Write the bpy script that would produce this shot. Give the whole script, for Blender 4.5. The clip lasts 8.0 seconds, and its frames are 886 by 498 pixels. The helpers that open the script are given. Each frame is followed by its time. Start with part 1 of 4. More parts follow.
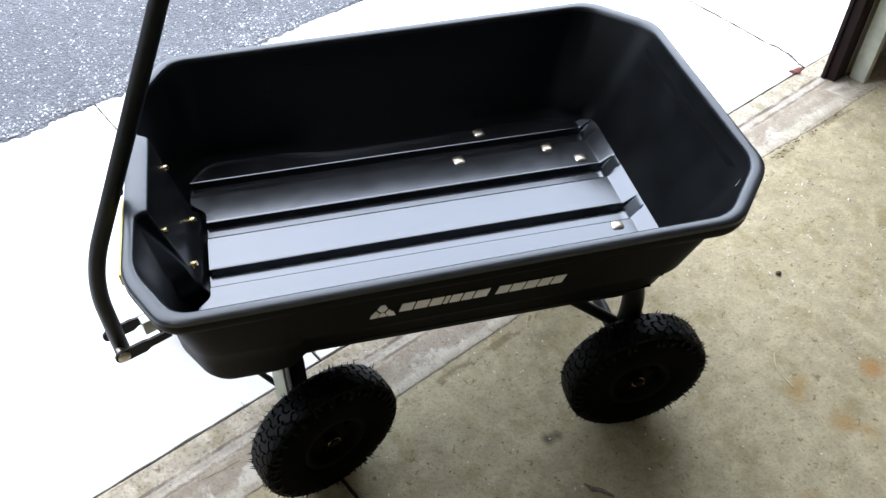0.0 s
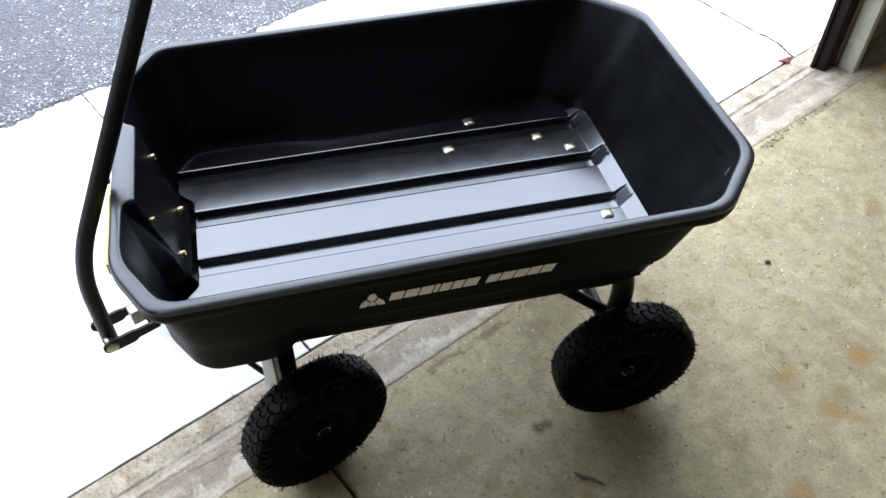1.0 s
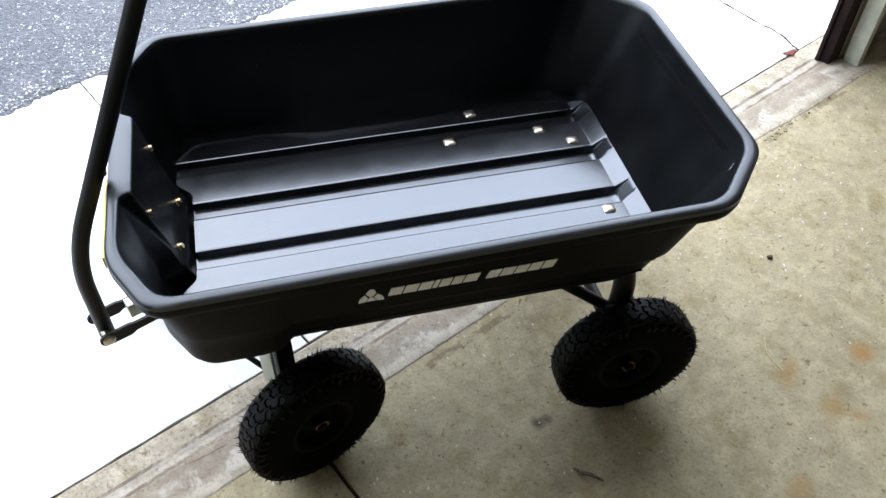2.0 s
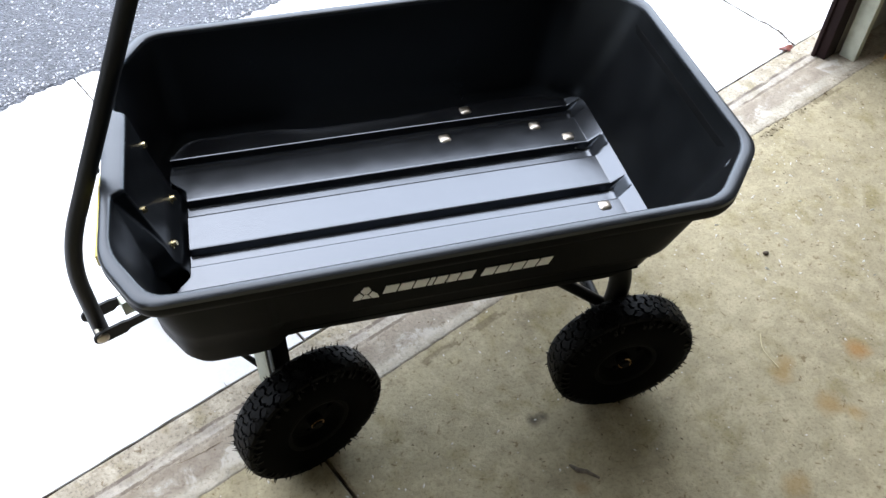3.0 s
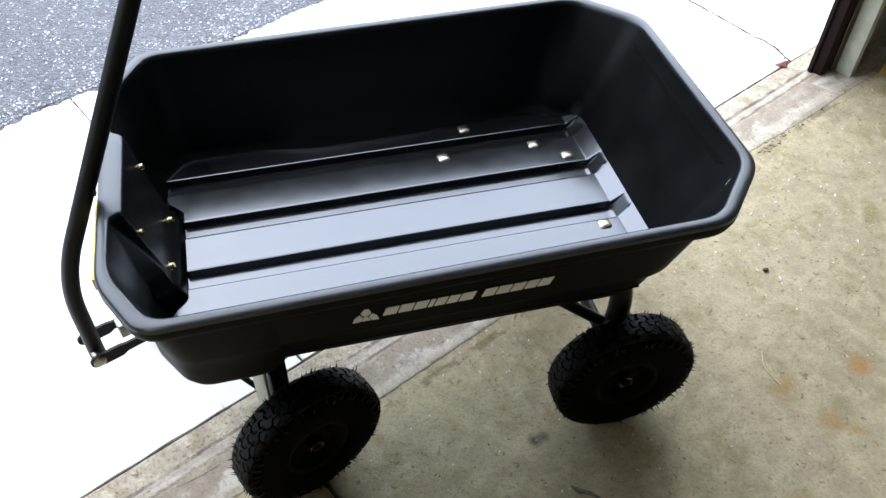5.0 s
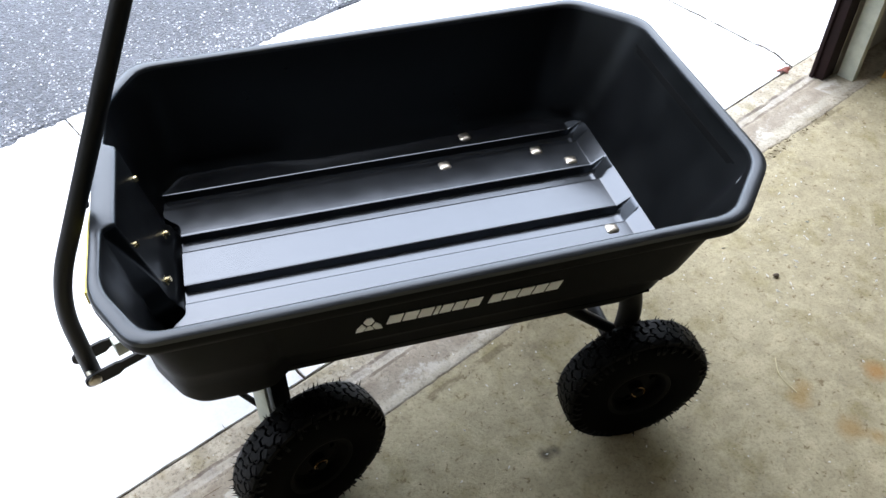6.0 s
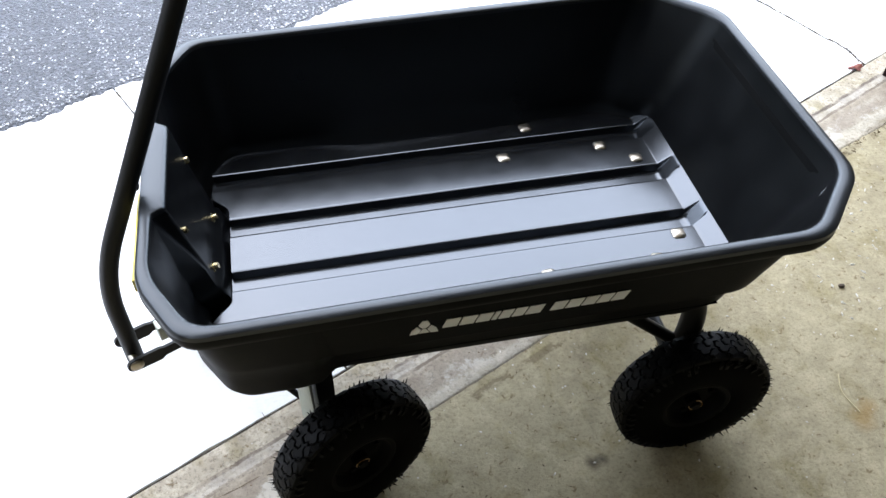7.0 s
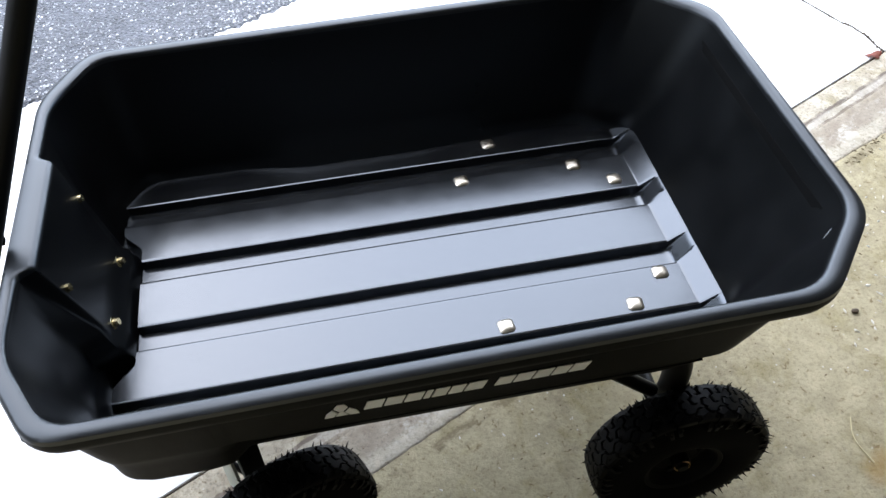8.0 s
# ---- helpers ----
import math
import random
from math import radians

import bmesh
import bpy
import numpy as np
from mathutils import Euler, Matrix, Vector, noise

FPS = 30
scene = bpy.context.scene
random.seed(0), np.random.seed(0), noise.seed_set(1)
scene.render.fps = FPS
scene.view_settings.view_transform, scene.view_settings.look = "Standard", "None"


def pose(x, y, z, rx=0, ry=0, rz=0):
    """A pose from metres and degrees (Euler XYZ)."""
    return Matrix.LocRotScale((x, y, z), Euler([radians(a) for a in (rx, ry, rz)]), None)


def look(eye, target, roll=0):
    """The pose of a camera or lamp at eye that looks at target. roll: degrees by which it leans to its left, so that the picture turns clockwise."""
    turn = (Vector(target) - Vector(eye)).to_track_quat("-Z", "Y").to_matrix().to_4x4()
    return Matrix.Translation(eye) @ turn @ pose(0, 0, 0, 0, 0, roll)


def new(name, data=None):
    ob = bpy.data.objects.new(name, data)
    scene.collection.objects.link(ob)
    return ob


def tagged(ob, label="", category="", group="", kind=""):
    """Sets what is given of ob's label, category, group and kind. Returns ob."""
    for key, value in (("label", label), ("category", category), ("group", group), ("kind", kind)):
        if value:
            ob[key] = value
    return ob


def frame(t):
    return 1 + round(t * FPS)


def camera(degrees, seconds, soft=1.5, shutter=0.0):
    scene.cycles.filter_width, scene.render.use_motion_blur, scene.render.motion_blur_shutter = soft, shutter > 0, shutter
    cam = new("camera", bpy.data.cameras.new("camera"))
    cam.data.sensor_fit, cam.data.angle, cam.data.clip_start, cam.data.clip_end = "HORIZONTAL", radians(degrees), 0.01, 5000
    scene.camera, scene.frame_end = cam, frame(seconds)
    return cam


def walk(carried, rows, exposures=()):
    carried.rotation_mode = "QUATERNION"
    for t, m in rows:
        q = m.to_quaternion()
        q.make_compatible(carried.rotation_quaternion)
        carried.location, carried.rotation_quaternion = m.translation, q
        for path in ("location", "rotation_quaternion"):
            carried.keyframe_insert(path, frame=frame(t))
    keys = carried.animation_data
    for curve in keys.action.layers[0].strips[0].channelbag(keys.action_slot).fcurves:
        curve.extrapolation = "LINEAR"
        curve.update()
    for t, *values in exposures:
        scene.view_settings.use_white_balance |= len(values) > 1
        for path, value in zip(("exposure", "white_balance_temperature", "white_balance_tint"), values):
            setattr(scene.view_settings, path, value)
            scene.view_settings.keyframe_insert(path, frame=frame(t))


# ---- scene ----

# ---------------------------------------------------------------- camera
cam = camera(56.0, 8.0)


def view(x, y, z, yaw, pitch, roll):
    """Camera pose: yaw to the left of +y, pitch up, roll as look() takes it."""
    return pose(x, y, z, 90 + pitch, 0, yaw) @ pose(0, 0, 0, 0, 0, roll)


ROWS = [
    (0.0, -0.2348, -1.0486, 1.3805, -13.61, -45.52, 0.41),
    (0.5, -0.2335, -1.0537, 1.3798, -13.93, -45.53, 0.50),
    (1.0, -0.2336, -1.0492, 1.3749, -14.54, -46.10, 0.96),
    (1.5, -0.2323, -1.0405, 1.3728, -14.49, -46.60, 1.28),
    (3.0, -0.2263, -1.0289, 1.3706, -14.91, -47.21, 1.55),
    (3.5, -0.2269, -1.0285, 1.3713, -15.30, -47.39, 1.75),
    (4.0, -0.2306, -1.0291, 1.3702, -15.59, -47.46, 2.06),
    (4.5, -0.2289, -1.0267, 1.3694, -15.70, -47.56, 1.78),
    (5.0, -0.2282, -1.0158, 1.3702, -15.22, -46.19, 1.41),
    (5.2, -0.2289, -1.0192, 1.3563, -14.97, -44.85, 0.50),
    (6.3, -0.2331, -0.9911, 1.3208, -15.10, -44.55, 0.04),
    (6.5, -0.2383, -0.9763, 1.3142, -13.90, -45.01, 0.13),
    (6.8, -0.2540, -0.9531, 1.3058, -12.72, -45.99, 1.39),
    (7.0, -0.2530, -0.9366, 1.3073, -12.05, -46.20, 0.68),
    (7.2, -0.2560, -0.9190, 1.2940, -11.65, -45.96, -0.87),
    (7.5, -0.2414, -0.8742, 1.2864, -11.48, -46.78, -1.51),
    (7.6, -0.2243, -0.8622, 1.2782, -11.50, -46.98, -2.00),
    (7.7, -0.1815, -0.8505, 1.2632, -10.29, -47.01, -3.32),
    (7.8, -0.1677, -0.8127, 1.2614, -11.40, -47.80, -2.14),
    (7.9, -0.1389, -0.7868, 1.2517, -10.94, -47.97, -2.00),
    (8.0, -0.1111, -0.7646, 1.2411, -10.21, -47.98, -1.38),
]
walk(cam, [(r[0], view(*r[1:])) for r in ROWS], exposures=[(0.0, 2.70, 7550, 9), (6.3, 2.67, 7500, 9), (8.0, 2.62, 7450, 9)])

# ---------------------------------------------------------------- daylight
DOOR = 25.9                      # degrees: the garage door's line against the cart's axis
SKY = bpy.data.worlds.new("sky")
scene.world = SKY
SKY.use_nodes = True
wn = SKY.node_tree.nodes
sky = wn.new("ShaderNodeTexSky")
sky.sky_type, sky.sun_disc = "NISHITA", False
sky.sun_elevation, sky.sun_rotation = radians(50), radians(-21)
sky.dust_density, sky.air_density = 0.12, 0.7
wn["Background"].inputs["Strength"].default_value = 0.19
SKY.node_tree.links.new(sky.outputs["Color"], wn["Background"].inputs["Color"])

sun = new("sun", bpy.data.lights.new("sun", "SUN"))
sun.data.energy, sun.data.angle, sun.data.color = 1.7, radians(130), (0.94, 0.97, 1.0)
sun.matrix_basis = look((-1.84, 4.78, 6.1), (0, 0, 0))


# ---------------------------------------------------------------- materials
def ramp(nt, a, b, lo=(0, 0, 0, 1), hi=(1, 1, 1, 1)):
    n = nt.nodes.new("ShaderNodeValToRGB")
    n.color_ramp.elements[0].position, n.color_ramp.elements[1].position = a, b
    n.color_ramp.elements[0].color, n.color_ramp.elements[1].color = lo, hi
    return n


def noise_node(nt, scale, detail=4.0, rough=0.55, coord=None):
    n = nt.nodes.new("ShaderNodeTexNoise")
    n.inputs["Scale"].default_value, n.inputs["Detail"].default_value = scale, detail
    n.inputs["Roughness"].default_value = rough
    if coord:
        nt.links.new(coord, n.inputs["Vector"])
    return n


def mix(nt, fac, a, b):
    n = nt.nodes.new("ShaderNodeMix")
    n.data_type = "RGBA"
    for sock, val in ((n.inputs["Factor"], fac), (n.inputs[6], a), (n.inputs[7], b)):
        if isinstance(val, (int, float, tuple)):
            sock.default_value = val
        else:
            nt.links.new(val, sock)
    return n.outputs[2]


def rgb(r, g, b):
    return (r, g, b, 1.0)


def base_material(name):
    m = bpy.data.materials.new(name)
    m.use_nodes = True
    nt = m.node_tree
    b = nt.nodes["Principled BSDF"]
    coord = nt.nodes.new("ShaderNodeTexCoord").outputs["Object"]
    return m, nt, b, coord


def bump(nt, b, height, strength, distance):
    n = nt.nodes.new("ShaderNodeBump")
    n.inputs["Strength"].default_value, n.inputs["Distance"].default_value = strength, distance
    nt.links.new(height, n.inputs["Height"])
    nt.links.new(n.outputs["Normal"], b.inputs["Normal"])


def worn(name, low, high, rough, metal=0.0, grain=300.0, wear=12.0, relief=0.0004, spread=0.12, strength=0.4, spec=0.5):
    """A plain surface with a fine grain, broad wear and uneven gloss."""
    m, nt, b, co = base_material(name)
    fine, wide = noise_node(nt, grain, 3.0, 0.6, co), noise_node(nt, wear, 5.0, 0.6, co)
    r = ramp(nt, 0.3, 0.7, rgb(*low), rgb(*high))
    nt.links.new(wide.outputs["Fac"], r.inputs["Fac"])
    nt.links.new(r.outputs["Color"], b.inputs["Base Color"])
    g = ramp(nt, 0.25, 0.75, rgb(*[rough - spread / 2] * 3), rgb(*[rough + spread / 2] * 3))
    nt.links.new(wide.outputs["Fac"], g.inputs["Fac"])
    nt.links.new(g.outputs["Color"], b.inputs["Roughness"])
    b.inputs["Metallic"].default_value = metal
    b.inputs["Specular IOR Level"].default_value = spec
    bump(nt, b, fine.outputs["Fac"], strength, relief)
    return m


# One plastic: sky-lit floor and rim get brighter copies, walls and outside duller ones.
POLY = worn("black_moulded_plastic", (0.0011, 0.0012, 0.0014), (0.0019, 0.0020, 0.0024), 0.34, grain=900, wear=7, relief=0.0002, spread=0.18, strength=0.25, spec=0.30)
BRIGHT_POLY = worn("brightened_tray_floor_plastic", (0.003, 0.0033, 0.0038), (0.0055, 0.006, 0.007), 0.19, grain=420, wear=22, relief=0.00012, spread=0.07, strength=0.2, spec=1.0)
MATT = worn("dulled_outer_plastic", (0.0011, 0.0012, 0.0013), (0.0019, 0.0020, 0.0022), 0.55, grain=900, relief=0.0003, spread=0.1, strength=0.3, spec=0.08)
LIPM = worn("brightened_rim_plastic", (0.0022, 0.0024, 0.0028), (0.004, 0.0044, 0.005), 0.36, grain=700, wear=25, relief=0.00015, spread=0.08, strength=0.2, spec=0.62)
# Blue tint puts the sky's colour into the shine; floor shine raised again.
for m, c in ((LIPM, (0.86, 0.93, 1.0, 1.0)), (POLY, (0.87, 0.95, 1.0, 1.0)), (BRIGHT_POLY, (0.84, 0.91, 1.0, 1.0))):
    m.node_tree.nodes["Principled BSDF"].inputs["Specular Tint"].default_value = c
BRIGHT_POLY.node_tree.nodes["Principled BSDF"].inputs["IOR"].default_value = 1.55
WEAR = worn("scuffed_plastic", (0.10, 0.11, 0.12), (0.16, 0.17, 0.18), 0.7, grain=400, wear=60)
CHIP = worn("pale_chip", (0.66, 0.62, 0.54), (0.82, 0.79, 0.72), 0.9, spec=0.1)
RUBBER = worn("tyre_rubber", (0.0018, 0.0018, 0.0019), (0.0034, 0.0034, 0.0034), 0.8, grain=500, wear=40, relief=0.0004, spec=0.04)
# The tyre's own rubber again, with shine raised to give the blocks glints.
TREAD = worn("shinier_tread_rubber", (0.002, 0.002, 0.0022), (0.004, 0.004, 0.0043), 0.48, grain=500, wear=40, relief=0.0003, spec=0.095)
RIMC = worn("black_wheel_paint", (0.002, 0.002, 0.002), (0.0035, 0.0035, 0.0035), 0.65, grain=700, relief=0.0002, spec=0.1)
COAT = worn("black_powder_coat", (0.004, 0.004, 0.004), (0.007, 0.0068, 0.0062), 0.46, grain=700, relief=0.0002, spec=0.24)
ZINC = worn("zinc_plated_steel", (0.42, 0.37, 0.30), (0.60, 0.55, 0.47), 0.34, metal=1.0, grain=400, wear=60, relief=0.0002)
BRASS = worn("yellow_zinc", (0.55, 0.33, 0.14), (0.75, 0.5, 0.25), 0.3, metal=1.0, grain=400, wear=60)
GILT = worn("bright_yellow_zinc", (0.72, 0.58, 0.30), (0.85, 0.72, 0.45), 0.25, metal=1.0, grain=400, wear=60)
INK = worn("pale_grey_print", (0.84, 0.84, 0.83), (0.9, 0.9, 0.89), 0.6, grain=600, wear=50)
YELLOW = worn("yellow_label", (0.75, 0.6, 0.08), (0.85, 0.7, 0.15), 0.45)
BROWN = worn("brown_painted_wood", (0.010, 0.005, 0.005), (0.020, 0.010, 0.010), 0.7, grain=120, wear=9, relief=0.001, spec=0.15)
GALV = worn("galvanised_steel", (0.40, 0.43, 0.36), (0.58, 0.61, 0.52), 0.5, metal=0.15, grain=90, wear=25)
PLASTER = worn("garage_wallboard", (0.34, 0.32, 0.28), (0.44, 0.415, 0.37), 0.85, grain=80, wear=3, relief=0.001)
DIRT = worn("brown_dirt", (0.09, 0.068, 0.04), (0.2, 0.15, 0.09), 0.95, grain=200, wear=90, spec=0.1)
STRAW = worn("broom_straw", (0.45, 0.23, 0.04), (0.65, 0.38, 0.09), 0.7, grain=200, wear=60)
DRY = worn("dry_straw", (0.6, 0.5, 0.28), (0.7, 0.62, 0.4), 0.7)
LEAFM = worn("red_brown_leaf", (0.22, 0.05, 0.03), (0.36, 0.1, 0.06), 0.6, grain=250, wear=120)
BARK = worn("grey_brown_bark", (0.10, 0.08, 0.06), (0.22, 0.18, 0.14), 0.85, grain=250, wear=150)
TWIG = worn("dark_twig", (0.05, 0.035, 0.022), (0.1, 0.07, 0.045), 0.8)
WOODS = worn("added_far_woods", (0.018, 0.028, 0.012), (0.05, 0.065, 0.03), 0.95, grain=2.0, wear=0.4, relief=0.3)
SOIL = worn("lawn_soil", (0.04, 0.055, 0.02), (0.07, 0.09, 0.035), 0.95, grain=40, wear=1.5, relief=0.01)


def concrete(name, low, high, spots=(), pits=0.35, relief=0.0016, dirt=(0.16, 0.13, 0.09), tint=0.62, specks=1.0, bands=(), bloom=0.85):
    """Cast concrete: broad tone, mottling, dark pores, pale flecks and stains at given places (x, y, radius, colour, weight)."""
    m, nt, b, co = base_material(name)
    wide, mid = noise_node(nt, 2.2, 6.0, 0.62, co), noise_node(nt, 17.0, 6.0, 0.65, co)
    fine = noise_node(nt, 150.0, 5.0, 0.7, co)
    r = ramp(nt, 0.3, 0.7, rgb(*low), rgb(*high))
    nt.links.new(wide.outputs["Fac"], r.inputs["Fac"])
    mott = ramp(nt, 0.38, 0.66)
    nt.links.new(mid.outputs["Fac"], mott.inputs["Fac"])
    soft = nt.nodes.new("ShaderNodeMath")
    soft.operation = "MULTIPLY"
    soft.inputs[1].default_value = 0.3
    nt.links.new(mott.outputs["Color"], soft.inputs[0])
    col = mix(nt, soft.outputs[0], r.outputs["Color"], rgb(*[c * 0.6 for c in low]))
    patch = noise_node(nt, 24.0, 8.0, 0.72, co)
    patch.inputs["Distortion"].default_value = 0.25
    pr = ramp(nt, 0.46, 0.72, rgb(0, 0, 0), rgb(bloom, bloom, bloom))
    nt.links.new(patch.outputs["Fac"], pr.inputs["Fac"])
    col = mix(nt, pr.outputs["Color"], col, rgb(*[min(0.8, c * 1.35) for c in high]))
    moss = noise_node(nt, 11.0, 7.0, 0.7, co)
    moss.inputs["Distortion"].default_value = 0.4
    mo = ramp(nt, 0.52, 0.68, rgb(0, 0, 0), rgb(tint, tint, tint))
    nt.links.new(moss.outputs["Fac"], mo.inputs["Fac"])
    col = mix(nt, mo.outputs["Color"], col, rgb(low[0] * 0.72, low[1] * 0.70, low[2] * 0.46))
    brown = noise_node(nt, 58.0, 7.0, 0.7, co)
    brown.inputs["Distortion"].default_value = 0.6
    br = ramp(nt, 0.59, 0.65, rgb(0, 0, 0), rgb(0.85 * specks, 0.85 * specks, 0.85 * specks))
    nt.links.new(brown.outputs["Fac"], br.inputs["Fac"])
    col = mix(nt, br.outputs["Color"], col, rgb(low[0] * 0.55, low[1] * 0.48, low[2] * 0.38))
    grain = ramp(nt, 0.36, 0.5, rgb(*[1 - pits] * 3), rgb(1, 1, 1))
    nt.links.new(fine.outputs["Fac"], grain.inputs["Fac"])
    mul = nt.nodes.new("ShaderNodeMix")
    mul.data_type, mul.blend_type = "RGBA", "MULTIPLY"
    mul.inputs["Factor"].default_value = 1.0
    nt.links.new(col, mul.inputs[6])
    nt.links.new(grain.outputs["Color"], mul.inputs[7])
    col = mul.outputs[2]
    # scattered grime
    grime = noise_node(nt, 6.5, 8.0, 0.7, co)
    gr = ramp(nt, 0.58, 0.82)
    nt.links.new(grime.outputs["Fac"], gr.inputs["Fac"])
    col = mix(nt, gr.outputs["Color"], col, rgb(*dirt))
    # pale flecks
    vor = nt.nodes.new("ShaderNodeTexVoronoi")
    vor.inputs["Scale"].default_value = 55.0
    nt.links.new(co, vor.inputs["Vector"])
    fl = ramp(nt, 0.07, 0.12, rgb(1, 1, 1), rgb(0, 0, 0))
    nt.links.new(vor.outputs["Distance"], fl.inputs["Fac"])
    pick = ramp(nt, 0.50, 0.60)
    nt.links.new(mid.outputs["Fac"], pick.inputs["Fac"])
    both = nt.nodes.new("ShaderNodeMath")
    both.operation = "MULTIPLY"
    nt.links.new(fl.outputs["Color"], both.inputs[0])
    nt.links.new(pick.outputs["Color"], both.inputs[1])
    col = mix(nt, both.outputs[0], col, rgb(0.72, 0.69, 0.62))
    for x, y, rad, c, w in spots:
        d = nt.nodes.new("ShaderNodeVectorMath")
        d.operation = "DISTANCE"
        nt.links.new(co, d.inputs[0])
        d.inputs[1].default_value = (x, y, 0)
        wob = nt.nodes.new("ShaderNodeMath")
        wob.operation = "MULTIPLY_ADD"
        nt.links.new(mid.outputs["Fac"], wob.inputs[0])
        wob.inputs[1].default_value = -rad * 1.6
        nt.links.new(d.outputs["Value"], wob.inputs[2])
        e = ramp(nt, 0.0, 1.0, rgb(w, w, w), rgb(0, 0, 0))
        sc = nt.nodes.new("ShaderNodeMapRange")
        sc.inputs[1].default_value, sc.inputs[2].default_value = -rad * 0.6, rad * 0.25
        nt.links.new(wob.outputs[0], sc.inputs[0])
        nt.links.new(sc.outputs[0], e.inputs["Fac"])
        col = mix(nt, e.outputs["Color"], col, rgb(*c))
    # wear bands and dark lines along the door: (v, half width, colour, weight, break-up)
    if bands:
        dot = nt.nodes.new("ShaderNodeVectorMath")
        dot.operation = "DOT_PRODUCT"
        nt.links.new(co, dot.inputs[0])
        dot.inputs[1].default_value = (-math.sin(radians(DOOR)), math.cos(radians(DOOR)), 0)
        ragged = nt.nodes.new("ShaderNodeMath")
        ragged.operation = "MULTIPLY_ADD"
        nt.links.new(patch.outputs["Fac"], ragged.inputs[0])
        ragged.inputs[1].default_value = 0.012
        nt.links.new(dot.outputs["Value"], ragged.inputs[2])
        for v, half, c, w, broken in bands:
            off = nt.nodes.new("ShaderNodeMath")
            off.operation = "SUBTRACT"
            nt.links.new(ragged.outputs[0], off.inputs[0])
            off.inputs[1].default_value = BASE_V + v + 0.006
            dist = nt.nodes.new("ShaderNodeMath")
            dist.operation = "ABSOLUTE"
            nt.links.new(off.outputs[0], dist.inputs[0])
            fall = nt.nodes.new("ShaderNodeMapRange")
            fall.inputs[1].default_value, fall.inputs[2].default_value = half * 1.15, half * 0.7
            nt.links.new(dist.outputs[0], fall.inputs[0])
            gaps = ramp(nt, 0.5 - 0.22 * (1 - broken), 0.56, rgb(w * (1 - broken), w * (1 - broken), w * (1 - broken)), rgb(w, w, w))
            nt.links.new((moss if broken > 0.6 else mid).outputs["Fac"], gaps.inputs["Fac"])
            both = nt.nodes.new("ShaderNodeMath")
            both.operation = "MULTIPLY"
            nt.links.new(fall.outputs[0], both.inputs[0])
            nt.links.new(gaps.outputs["Color"], both.inputs[1])
            col = mix(nt, both.outputs[0], col, rgb(*c))
    nt.links.new(col, b.inputs["Base Color"])
    b.inputs["Roughness"].default_value = 0.85
    b.inputs["Specular IOR Level"].default_value = 0.3
    add = nt.nodes.new("ShaderNodeMath")
    add.operation = "ADD"
    nt.links.new(fine.outputs["Fac"], add.inputs[0])
    nt.links.new(mid.outputs["Fac"], add.inputs[1])
    bump(nt, b, add.outputs[0], 0.5, relief)
    return m


BASE_V = -1.268 * math.sin(radians(DOOR)) + 0.743 * math.cos(radians(DOOR))
RUST = (0.36, 0.21, 0.06)
SPOTS = [
    (0.857, -0.260, 0.03, (0.36, 0.18, 0.05), 0.8), (0.732, -0.365, 0.035, RUST, 0.6), (0.768, -0.390, 0.025, RUST, 0.6),
    (0.677, -0.279, 0.03, RUST, 0.5), (0.703, -0.254, 0.02, RUST, 0.4), (0.578, -0.504, 0.035, RUST, 0.5),
    (0.161, -0.269, 0.018, (0.05, 0.04, 0.03), 0.8), (0.181, -0.265, 0.016, (0.05, 0.04, 0.03), 0.75), (0.202, -0.421, 0.02, (0.34, 0.22, 0.1), 0.5), (0.917, -0.456, 0.05, RUST, 0.35),
]
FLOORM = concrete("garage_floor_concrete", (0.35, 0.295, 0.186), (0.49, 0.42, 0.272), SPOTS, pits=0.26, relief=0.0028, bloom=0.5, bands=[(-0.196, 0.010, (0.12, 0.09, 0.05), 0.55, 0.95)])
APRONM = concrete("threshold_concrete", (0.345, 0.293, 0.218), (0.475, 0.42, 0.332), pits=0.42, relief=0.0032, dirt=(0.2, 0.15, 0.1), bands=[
    (-0.112, 0.030, (0.25, 0.20, 0.155), 0.7, 0.5), (-0.128, 0.026, (0.66, 0.62, 0.55), 0.6, 0.95), (-0.160, 0.014, (0.56, 0.51, 0.43), 0.4, 0.6),
    (-0.066, 0.011, (0.47, 0.43, 0.40), 0.4, 0.5), (-0.0535, 0.0040, (0.13, 0.10, 0.085), 0.85, 0.75), (-0.0790, 0.0042, (0.15, 0.115, 0.09), 0.85, 0.7)])
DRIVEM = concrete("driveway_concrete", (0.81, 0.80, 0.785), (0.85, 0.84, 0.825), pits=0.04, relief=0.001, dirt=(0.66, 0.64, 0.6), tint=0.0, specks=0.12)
JOINT = worn("joint_dirt", (0.025, 0.018, 0.012), (0.06, 0.045, 0.03), 0.95, grain=120, wear=30, relief=0.003)


